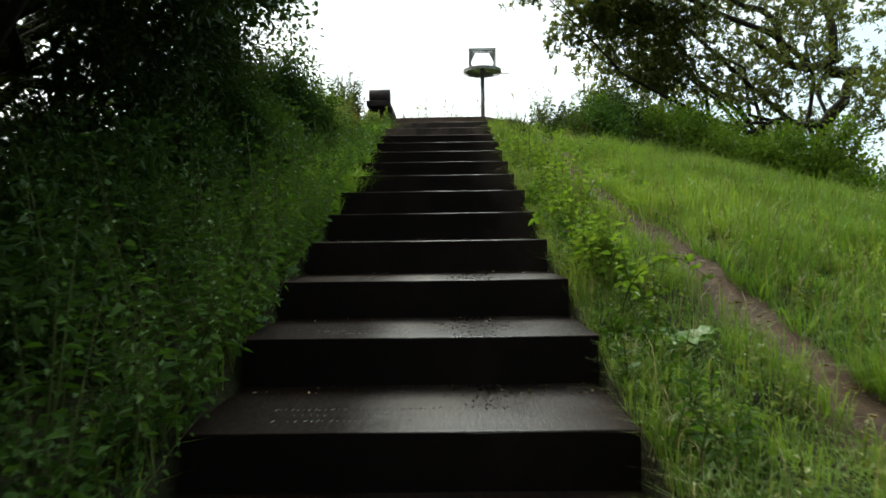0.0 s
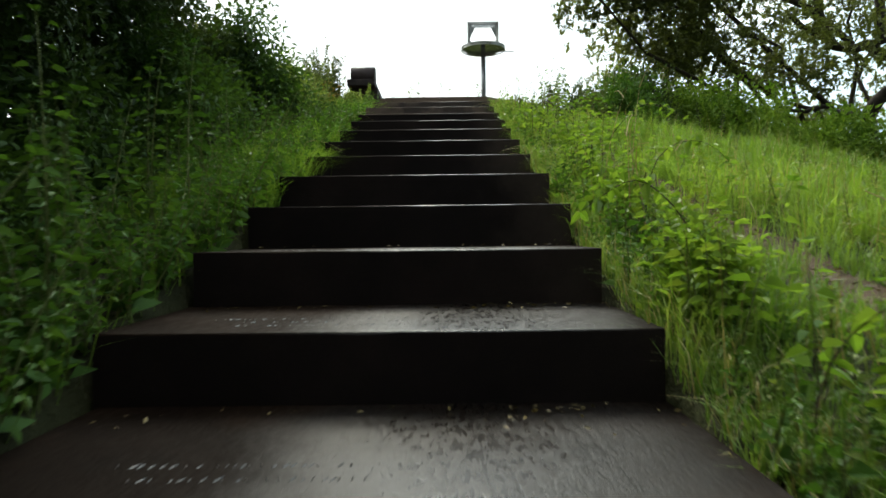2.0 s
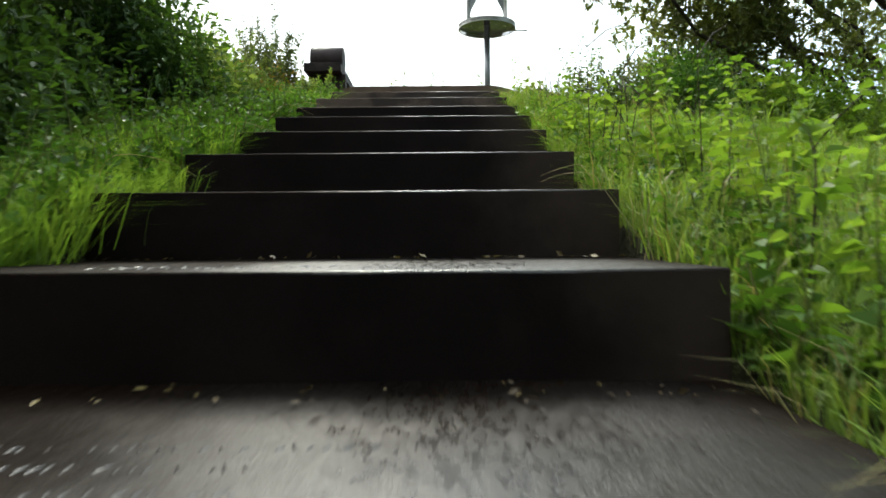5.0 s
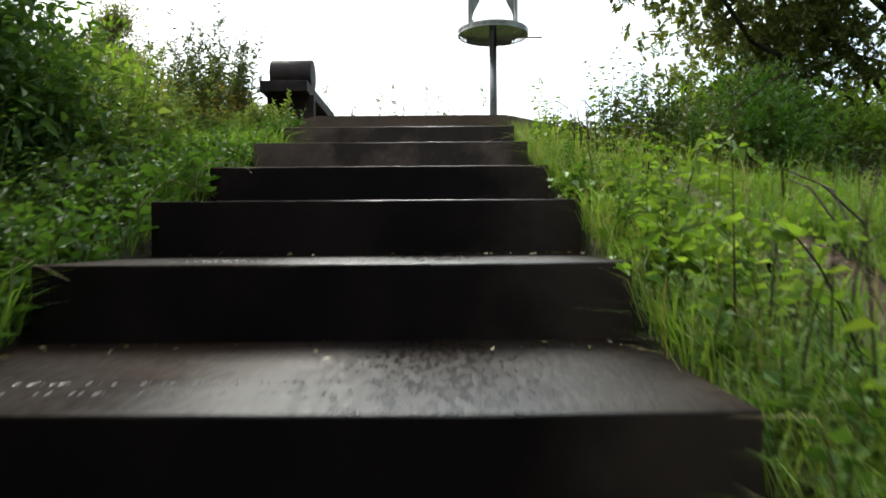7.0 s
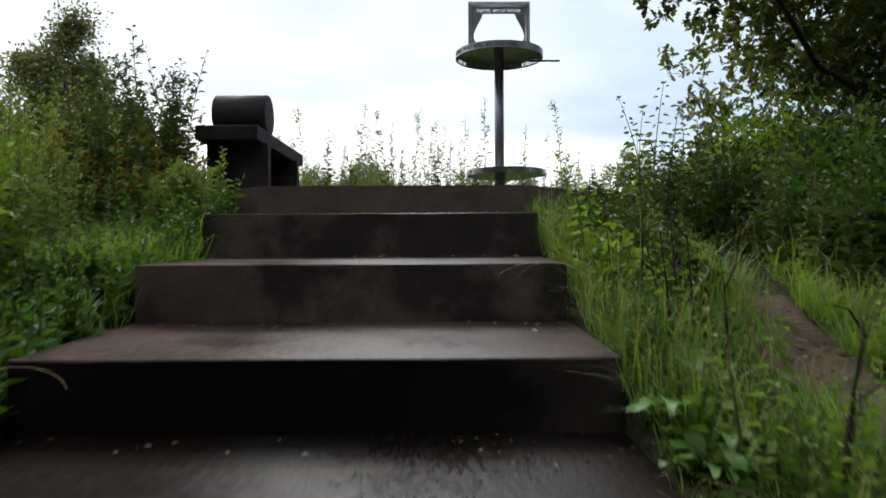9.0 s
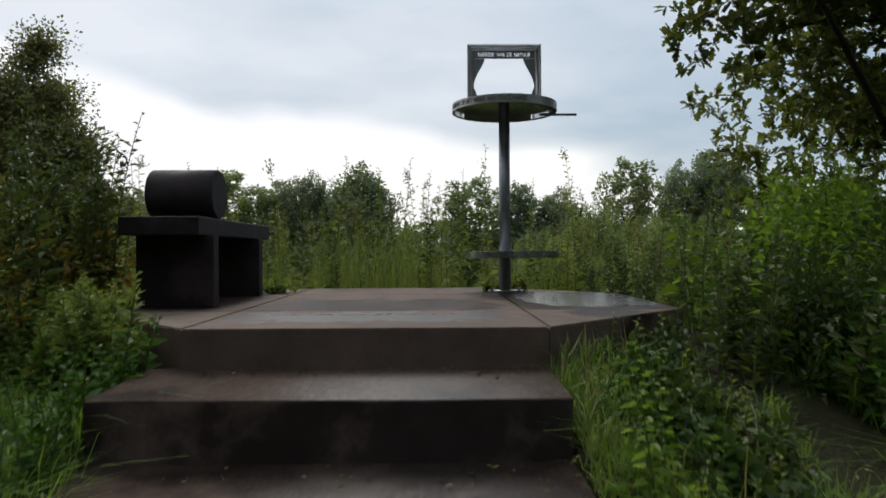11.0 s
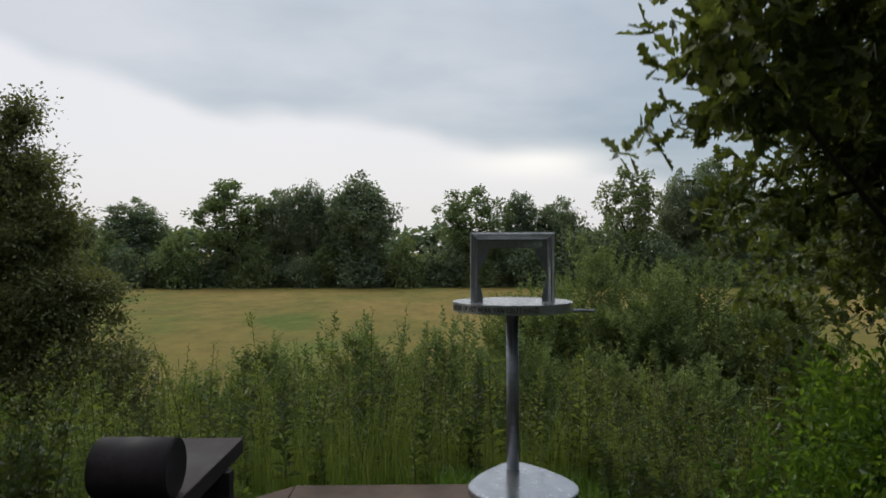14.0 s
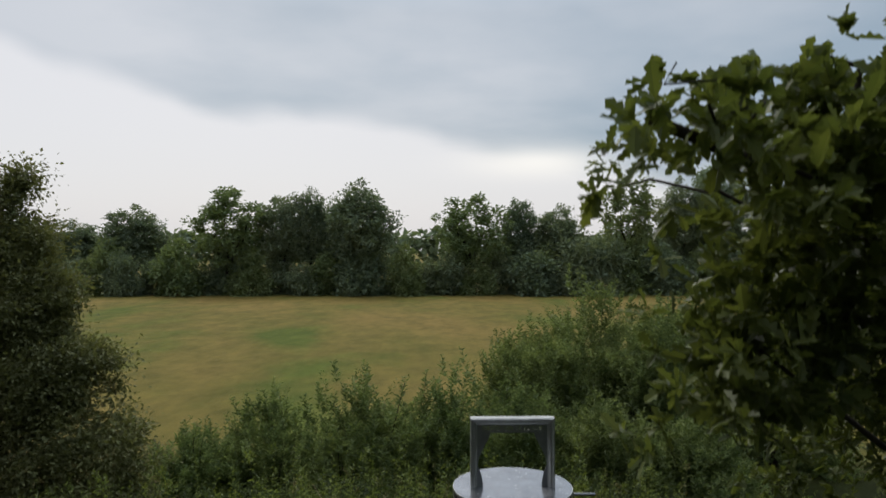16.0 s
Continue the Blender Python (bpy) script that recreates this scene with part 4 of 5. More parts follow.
def willow_bush(label, at, size, shoots, per, leaf, seed):
    """Willow scrub: upright wands set with narrow leaves, so that the outline is tufted."""
    rng = np.random.default_rng(seed)
    size = np.array(size)
    top = empty("willow_bush", pose(*at), label, "bush", "willow scrub")
    d = unit(rng.normal(size=(shoots, 3)) + np.array((0, 0, 0.35)))
    d[:, 2] = np.abs(d[:, 2])
    wob = np.array([1 + 0.30 * noise.noise(Vector(q) * 2.0 + Vector((seed * 0.9, 0, 0))) for q in d])[:, None]
    tip = d * rng.uniform(0.30, 1.0, (shoots, 1)) ** 0.5 * wob * size
    way = unit(d * np.array((0.55, 0.55, 0.3)) + np.array((0, 0, 0.85)) + rng.normal(size=(shoots, 3)) * 0.22)
    long = rng.uniform(0.45, 0.95, (shoots, 1)) * (0.55 + 0.10 * size[2])
    foot = tip - way * long
    tubes = []
    for k in rng.choice(shoots, 40, replace=False):
        low = np.array((foot[k][0] * 0.35, foot[k][1] * 0.35, 0.0))
        tubes.append(tube_arrays(np.array((low, low * 0.4 + foot[k] * 0.6 + rng.normal(size=3) * 0.05, foot[k], tip[k])), np.array((0.022, 0.014, 0.008, 0.003)), 4))
    v, f = joined(tubes)
    part("woody_base", raw_mesh("woody_base", v, f), M["bark"], top)
    u = np.tile(np.linspace(0.0, 1.0, per), shoots)[:, None]
    idx = np.repeat(np.arange(shoots), per)
    bow = (d * np.array((1, 1, 0)))[idx] * 0.18 * u ** 2 * long[idx]
    p = foot[idx] + way[idx] * long[idx] * u + bow + rng.normal(size=(len(idx), 3)) * 0.02
    p[:, 2] = np.maximum(p[:, 2], 0.03)
    a = np.tile(np.arange(per) * 2.4, shoots) + np.repeat(rng.uniform(0, 6.28, shoots), per)
    out = np.stack((np.cos(a), np.sin(a), rng.uniform(-0.1, 0.6, len(a))), 1)
    s = leaf * rng.uniform(0.6, 1.2, len(a)) * (1.15 - 0.55 * u[:, 0])
    v, f = leaf_arrays(rng, p, out + way[idx] * 0.75, s, s * 0.29, 0.2, False, 0.2)
    part("foliage", raw_mesh("foliage", v, f), M["willow"], top)


# ---- the place ----
build_ground()
build_path()
build_stairs()
build_platform()
build_puddle()
tread_letters()
build_view_table()
build_bench()


# ---- trees near the mound ----
tree("oak_tree", "broad oak tree with dark lobed leaves beside the platform", (8.2, 4.6, height(8.2, 4.6) - 0.1), 0.20, (6.7, 4.2, 1.7), (3.8, 3.0, 2.1), 800, 86, 0.084, 0.26, M["oak"], 11, 12, shell=0.4, lobed=True,
     limbs_at=((((7.4, 3.8, 1.7), (5.2, 2.7, 2.4), (3.2, 1.6, 2.6), (1.9, 0.7, 2.75), (0.95, 0.25, 2.95)), 0.055), (((2.6, 1.1, 2.65), (2.0, 0.7, 2.95), (1.55, 0.42, 3.2)), 0.020), (((1.9, 0.7, 2.75), (1.5, 0.35, 2.78), (1.10, 0.02, 2.92)), 0.012), (((1.7, 0.6, 2.78), (1.35, 0.6, 2.72), (1.02, 0.9, 2.80)), 0.010), (((1.5, 0.45, 2.82), (1.2, 0.3, 2.95), (0.98, 0.1, 3.08)), 0.008), (((2.2, 0.8, 2.7), (1.9, 0.35, 2.9), (1.75, 0.15, 3.12)), 0.012), (((5.2, 2.9, 2.4), (4.0, 2.8, 2.1), (2.4, 2.2, 1.7)), 0.035), (((8.2, 4.6, -0.6), (7.9, 4.2, 0.50), (8.4, 3.8, 1.50)), 0.20), (((8.4, 3.8, 1.50), (7.7, 3.6, 1.65), (6.9, 3.5, 1.60), (6.1, 3.4, 2.10)), 0.12), (((7.8, 3.6, 1.65), (7.7, 3.5, 2.40), (7.4, 3.4, 3.30), (6.7, 3.4, 3.90)), 0.09), (((6.9, 3.5, 1.60), (6.4, 3.4, 2.60), (5.5, 3.3, 2.90), (4.5, 3.3, 2.80)), 0.07), (((7.9, 4.2, 0.50), (6.7, 3.6, 0.60), (5.5, 3.2, 0.20)), 0.06)),
     lobes=(((1.36, 0.28, 2.90), (0.34, 0.34, 0.15), 0.014), ((1.78, 0.45, 2.88), (0.45, 0.40, 0.26), 0.026), ((2.6, 0.60, 2.55), (0.80, 0.60, 0.48), 0.040), ((2.74, 2.16, 2.36), (0.58, 0.60, 0.52), 0.066), ((2.24, 2.12, 1.78), (0.22, 0.24, 0.26), 0.011), ((1.38, 0.70, 2.10), (0.16, 0.20, 0.18), 0.010), ((1.68, 0.74, 2.44), (0.30, 0.26, 0.26), 0.019), ((3.05, 1.70, 2.95), (0.90, 0.80, 0.50), 0.06), ((3.62, 2.6, 1.7), (0.95, 0.80, 0.90), 0.11), ((3.9, 3.2, 0.8), (1.1, 0.9, 0.9), 0.03), ((4.1, 2.4, 2.85), (1.2, 1.0, 0.75), 0.09), ((5.4, 2.7, 2.2), (2.2, 1.7, 1.8), 0.20), ((7.3, -0.8, 0.6), (2.4, 2.2, 2.0), 0.05)))
# several lobes hang out of view above the bank, added to shade it
tree("hedge_tree", "dense dark small-leaved tree beside the stairs", (-5.2, -3.6, height(-5.2, -3.6) - 0.1), 0.16, (-4.5, -4.2, 0.9), (3.1, 4.2, 2.9), 1300, 92, 0.080, 0.25, M["thorn"], 23, 70, shell=0.3,
     lobes=(((-2.4, -4.0, 1.0), (1.0, 2.2, 1.1), 0.11), ((-3.2, -9.0, 0.6), (2.0, 2.4, 2.2), 0.12), ((-2.2, -4.8, 0.75), (1.1, 3.0, 1.1), 0.12), ((-2.2, -8.6, 1.6), (1.2, 2.4, 0.9), 0.12), ((-2.7, -5.4, 2.6), (1.2, 3.0, 0.6), 0.09), ((-4.2, -3.2, 0.1), (1.6, 1.2, 1.3), 0.05), ((-2.0, -6.6, 1.25), (0.75, 1.8, 0.7), 0.06), ((-5.6, -1.2, 1.2), (1.8, 2.2, 2.2), 0.03), ((-1.65, -8.2, 0.30), (0.85, 2.0, 0.40), 0.12), ((-1.60, -6.0, 0.50), (0.70, 1.2, 0.35), 0.06)))
tree("hawthorn_tree", "dark bushy tree with a ragged pointed crown beyond the bench", (-7.4, 8.9, height(-7.4, 8.9) - 0.1), 0.14, (-7.4, 8.8, 0.2), (1.9, 1.9, 2.6), 560, 230, 0.066, 0.26, M["hawthorn"], 31, 24, shell=0.25,
     lobes=(((-6.15, 8.8, 3.50), (0.28, 0.35, 0.42), 0.025), ((-6.35, 8.7, 2.70), (0.75, 0.7, 0.55), 0.11), ((-6.0, 8.5, 1.75), (0.90, 0.8, 0.70), 0.15), ((-5.5, 8.3, 0.7), (1.05, 0.9, 0.75), 0.18), ((-4.95, 8.1, -0.6), (1.25, 0.9, 1.0), 0.20)))

# ---- willow scrub between the mound and the meadow ----
for i, (x, y, sx, sy, sz) in enumerate(((-4.7, 12.4, 1.5, 1.3, 2.3), (-3.1, 12.6, 1.6, 1.4, 2.95), (-1.2, 12.2, 1.7, 1.4, 3.4), (0.6, 12.6, 1.6, 1.3, 3.3), (2.2, 13.2, 1.5, 1.3, 3.0), (4.0, 13.0, 1.6, 1.3, 2.8), (5.8, 12.6, 1.6, 1.3, 2.6))):
    willow_bush("grey-green willow scrub below the mound", (x, y, FIELD - 0.02), (sx, sy, sz), 600, 34, 0.165, 40 + i)
for i, (x, y, sx, sy, sz) in enumerate(((2.9, 17.8, 1.6, 1.7, 4.0), (4.7, 17.8, 2.2, 2.0, 5.3), (6.9, 17.4, 2.3, 2.0, 4.9), (9.4, 16.6, 2.5, 2.0, 4.4), (3.7, 15.9, 1.6, 1.3, 3.7), (5.9, 15.7, 1.9, 1.3, 4.2))):
    willow_bush("tall bright green willow thicket at the meadow edge", (x, y, FIELD - 0.02), (sx, sy, sz), 760, 34, 0.20, 50 + i)

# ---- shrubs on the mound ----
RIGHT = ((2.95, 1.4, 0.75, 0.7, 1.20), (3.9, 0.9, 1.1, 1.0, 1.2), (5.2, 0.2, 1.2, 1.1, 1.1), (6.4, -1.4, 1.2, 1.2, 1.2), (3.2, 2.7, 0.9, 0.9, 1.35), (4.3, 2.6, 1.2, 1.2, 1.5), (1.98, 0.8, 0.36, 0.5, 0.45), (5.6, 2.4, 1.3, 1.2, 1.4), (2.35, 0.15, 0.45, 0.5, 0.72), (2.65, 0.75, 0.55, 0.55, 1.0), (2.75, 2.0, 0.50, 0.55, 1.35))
# bushes 6, 8 and 9 get darker leaves for the shade under the oak
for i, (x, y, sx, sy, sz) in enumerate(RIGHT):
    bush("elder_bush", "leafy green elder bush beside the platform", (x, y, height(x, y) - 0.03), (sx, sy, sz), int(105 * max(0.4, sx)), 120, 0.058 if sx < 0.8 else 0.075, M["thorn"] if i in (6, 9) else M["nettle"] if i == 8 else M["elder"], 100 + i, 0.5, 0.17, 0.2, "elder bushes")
# these shrubs wear the dark bramble green in place of the tree's shade
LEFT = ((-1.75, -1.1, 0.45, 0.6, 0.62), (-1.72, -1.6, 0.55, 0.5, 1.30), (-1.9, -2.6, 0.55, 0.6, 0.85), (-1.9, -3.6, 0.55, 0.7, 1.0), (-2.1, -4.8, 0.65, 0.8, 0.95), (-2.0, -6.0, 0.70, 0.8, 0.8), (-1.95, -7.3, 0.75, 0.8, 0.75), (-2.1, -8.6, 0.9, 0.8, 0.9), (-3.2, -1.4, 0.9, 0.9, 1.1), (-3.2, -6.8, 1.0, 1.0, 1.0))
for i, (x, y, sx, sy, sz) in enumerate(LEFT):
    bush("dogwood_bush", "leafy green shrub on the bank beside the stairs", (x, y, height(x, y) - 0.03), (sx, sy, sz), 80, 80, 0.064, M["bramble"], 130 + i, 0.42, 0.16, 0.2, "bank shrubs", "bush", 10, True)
# added clumps whose dark leaves stand in for the shaded ground here
for i in range(12):
    x, y = 0.96 + 0.09 * (i % 3) + 0.03 * (i % 2), -0.95 + 0.10 * i
    bush("bramble_clump", "low dark bramble clump added for shade between the path and the platform", (x, y, height(x, y) - 0.02), (0.12, 0.14, 0.12 + 0.05 * (i % 2)), 16, 26, 0.042, M["thorn"] if i % 3 else M["bramble"], 200 + i, 0.55, 0.05, 0.2, "dark bramble clumps", "bramble", 8, True)
for i, (x, y, sx, sy, sz) in enumerate(((-2.35, -1.0, 0.75, 0.6, 1.40), (-2.35, -2.1, 0.70, 0.7, 1.45), (-2.35, -3.3, 0.70, 0.8, 1.75), (-2.5, -4.6, 0.8, 0.9, 1.9))):
    bush("thorn_bush", "dense dark thorn bush behind the bank shrubs", (x, y, height(x, y) - 0.03), (sx, sy, sz), int(210 * sx), 110, 0.06, M["thorn"], 170 + i, 0.5, 0.15, 0.2, "thorn bushes")
for i in range(13):
    x, y = -0.98 - 0.16 * (i % 3), -3.3 + 0.2 * i
    bush("bramble_clump", "low dark bramble clump at the edge of the steps", (x, y, height(x, y) - 0.02), (0.20, 0.20, 0.20 + 0.05 * (i % 2)), 26, 26, 0.052, M["thorn"] if i % 3 else M["bramble"], 180 + i, 0.55, 0.06, 0.2, "dark bramble clumps", "bramble", 8, True)
for i, (x, y, sx, sy, sz) in enumerate(((-2.45, -0.35, 0.70, 0.7, 1.30), (-1.80, -0.55, 0.38, 0.45, 0.85), (-3.1, 0.7, 0.7, 0.8, 1.45))):
    bush("sallow_bush", "yellow-green sallow bush on the bank beside the bench", (x, y, height(x, y) - 0.03), (sx, sy, sz), int(150 * sx), 90, 0.06, M["elder"], 150 + i, 0.42, 0.13, 0.5, "sallow bushes")

CLUMPS = ((0.90, -6.40, 0.10, 0.24, 0.24), (1.02, -3.6, 0.10, 0.30, 0.20), (0.86, -2.7, 0.07, 0.22, 0.12), (0.84, -0.9, 0.06, 0.20, 0.14), (0.92, -5.2, 0.08, 0.25, 0.16))
for i, (x, y, sx, sy, sz) in enumerate(CLUMPS):
    bush("bramble_clump", "bright leafy bramble clump between the steps and the path", (x, y, height(x, y) - 0.02), (sx, sy, sz), int(300 * (sx + sz) * 0.5), 26, 0.048, M["elder"], 160 + i, 0.5, 0.07, 0.25, "bramble clumps", "bramble", 8, True)

# ---- far trees across the meadow ----
FAR = ((-52, 98, 8.6, 10), (-43, 97, 10.0, 12.0), (-28, 92, 12.0, 15.2), (-21.0, 94, 7.5, 14.0), (-17.0, 95, 5.5, 14.2), (-9.5, 91, 10.0, 14.9), (5.5, 93, 11.0, 14.2), (12.2, 95, 5.5, 13.2), (17.5, 94, 7.5, 11.8), (27.5, 93, 9.5, 17.0), (35.5, 95, 7.0, 15.6), (40.5, 94, 9.0, 17.8), (50, 96, 9.0, 14), (60, 96, 10, 15), (-63, 98, 10, 12), (-13.8, 96, 6.0, 13.0))
KIND = (0, 1, 2, 3, 0, 1, 2, 3, 0, 2, 1, 3, 0, 1, 3, 3)
variants = []
for s in range(4):
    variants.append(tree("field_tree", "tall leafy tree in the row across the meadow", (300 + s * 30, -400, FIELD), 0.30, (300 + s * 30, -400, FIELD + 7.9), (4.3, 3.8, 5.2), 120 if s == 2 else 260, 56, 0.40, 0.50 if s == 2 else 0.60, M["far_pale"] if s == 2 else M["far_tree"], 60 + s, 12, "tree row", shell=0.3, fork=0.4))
for i, (x, y, w, h) in enumerate(FAR):
    src = variants[KIND[i]]
    m = pose(x, y, FIELD, 0, 0, 57 * i) @ Matrix.Diagonal((w / 8.6, w / 8.6, h / 13.2, 1))
    if i < 4:
        src.matrix_world = m
    else:
        copy = copy_thing(src, pose(x, y, FIELD, 0, 0, 57 * i))
        copy.scale = (w / 8.6, w / 8.6, h / 13.2)
hv = []
for s in range(3):
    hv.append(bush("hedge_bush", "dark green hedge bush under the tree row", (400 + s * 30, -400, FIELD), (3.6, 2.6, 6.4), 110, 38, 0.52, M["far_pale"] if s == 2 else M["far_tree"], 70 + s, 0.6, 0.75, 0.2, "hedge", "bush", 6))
rng0 = random.Random(8)
for i in range(42):
    x = -72 + i * 3.4 + rng0.uniform(-1, 1)
    sc = rng0.uniform(0.7, 1.15)
    src = hv[i % 3]
    if i < 3:
        src.matrix_world = pose(x, 91 + rng0.uniform(-2, 2), FIELD, 0, 0, 40 * i) @ Matrix.Diagonal((sc, sc, sc, 1))
    else:
        copy = copy_thing(src, pose(x, 91 + rng0.uniform(-2, 2), FIELD, 0, 0, 77 * i))
        copy.scale = (sc, sc, sc * rng0.uniform(0.8, 1.15))


def distant_woods():
    """Woods on the horizon, as one far strip of leaf clumps."""
    rng = np.random.default_rng(77)
    n = 9000
    x = rng.uniform(-260, 260, n)
    top = np.array([9.0 + 3.5 * noise.noise((q * 0.05, 1.3, 0)) + 1.5 * noise.noise((q * 0.21, 4.3, 0)) for q in x])
    p = np.stack((x, 265 + rng.uniform(-8, 8, n), FIELD + top * rng.uniform(0.0, 1.0, n) ** 0.6 * 1.25), 1)
    v, f = leaf_arrays(rng, p, rng.normal(size=(n, 3)), 3.6, 2.6, 0.2)
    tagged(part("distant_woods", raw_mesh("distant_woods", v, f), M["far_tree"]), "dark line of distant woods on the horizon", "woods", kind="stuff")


distant_woods()

# unseen woods, added to close the place and dim the foot of the stairs
dark = tree("wood_tree", "tall tree added out of view to dim the foot of the stairs", (500, -400, FIELD), 0.30, (500, -400, FIELD + 7.9), (4.3, 3.8, 5.2), 150, 36, 0.75, 0.8, M["far_tree"], 66, 12, "wood at the foot", shell=0.3, fork=0.4)
for i, (x, y, w, h) in enumerate(((-9, -17, 9, 13), (-3, -19, 9, 14), (3.5, -18, 9, 13), (10, -16, 9, 12), (-10, -10, 8, 12), (13, -11, 9, 11), (-11, -4, 8, 11))):
    if i == 0:
        dark.matrix_world = pose(x, y, FIELD) @ Matrix.Diagonal((w / 8.6, w / 8.6, h / 13.2, 1))
        continue
    copy = copy_thing(dark, pose(x, y, FIELD, 0, 0, 31 * i))
    copy.scale = (w / 8.6, w / 8.6, h / 13.2)

# ---- grass ----
def off_path(x, y):
    return (y > 0.4 or abs(x - path_x(y)) > 0.075 + 0.04 * max(0.0, min(1.0, y + 2.2)) + 0.014 * max(0.0, -4.5 - y) + 0.09 * noise.noise((x * 3.0, y * 3.0, 1.0))) and not (-0.72 < x < 0.70 and y < 0.02)


def right_slope(x, y):
    return off_path(x, y) and not (x < 1.6 and y > 0.0) and not (x > 1.2 and y > -0.6 and noise.noise((x * 7, y * 7, 4.0)) > -0.2)


grass_patch("hillside_grass", "fresh green grass on the mound slope", 1, (0.70, 4.0), (-9.6, 0.8), 60000, 0.085, M["grass"], 0.0038, 1.4, right_slope)
grass_patch("hillside_grass", "tussocks of soft bending grass on the slope", 14, (0.72, 4.2), (-9.6, 0.8), 60000, 0.16, M["grass"], 0.0034, 1.5, right_slope, 38)
grass_patch("hillside_grass", "long grass on the far side of the slope", 2, (1.8, 9.0), (-9.0, 2.0), 42000, 0.22, M["grass"], 0.006, 0.8, off_path)
grass_patch("edge_grass", "long overhanging grass along the edge of the steps", 6, (0.69, 0.92), (-9.4, 0.1), 9000, 0.15, M["edge_grass"], 0.0034, 1.25)
grass_patch("bank_grass", "shaded grass beside the stairs", 3, (-1.9, -0.70), (-5.4, 0.6), 9000, 0.14, M["grass"], 0.0042, 1.15)
grass_patch("dry_grass", "dry bent grass hanging over the edge of the steps", 17, (0.68, 0.86), (-9.3, 0.0), 1100, 0.17, M["grass_dry"], 0.0032, 1.7)
grass_patch("dry_grass", "dry straw-coloured grass among the green", 7, (0.75, 3.4), (-9.4, 0.2), 2600, 0.26, M["grass_dry"], 0.0032, 0.9, right_slope)

grass_patch("bank_grass", "long soft grass drooping over the edge of the steps", 20, (-1.5, -0.72), (-4.7, -0.1), 20000, 0.19, M["grass"], 0.0036, 1.6, lambda x, y: y < -3.4 or y > -0.95, 34)
grass_patch("hillside_grass", "thick leaning tufts in the grass of the slope", 21, (1.5, 6.5), (-9.2, 0.9), 46000, 0.16, M["grass"], 0.0045, 2.0, right_slope, 70)

grass_patch("back_grass", "low grass behind the platform", 12, (-1.6, 2.6), (2.5, 4.2), 9000, 0.16, M["grass"], 0.005, 1.0, lambda x, y: math.hypot(max(0, abs(x - CX) - 0.64), y) > 2.62)



def on_platform(x, y):
    u = abs(x - CX)
    return u < 1.38 and -0.02 < y < 2.6 and u < 0.66 + max(0.0, min(y, 2.58 - y))


grass_patch("rim_grass", "grass growing round the foot of the platform", 13, (-1.9, 2.2), (-0.9, 2.9), 16000, 0.13, M["grass"], 0.0038, 1.3, lambda x, y: not on_platform(x, y) and off_path(x, y) and not (x > 1.15 and y > -0.8))

grass_patch("bank_grass", "thin grass along the shaded edge of the steps", 15, (-0.95, -0.70), (-9.5, -4.5), 700, 0.15, M["grass"], 0.004, 1.2)
grass_patch("bank_grass", "fresh grass hanging over the edge of the bank", 18, (-1.15, -0.70), (-5.3, -3.0), 5000, 0.18, M["grass"], 0.004, 1.3)
grass_patch("tall_grass", "tall pale grass standing behind the platform", 16, (-4.5, 3.6), (2.62, 4.6), 14000, 0.50, M["weed"], 0.0045, 0.6, lambda x, y: not (0.3 < x < 2.0 and y < 3.2))

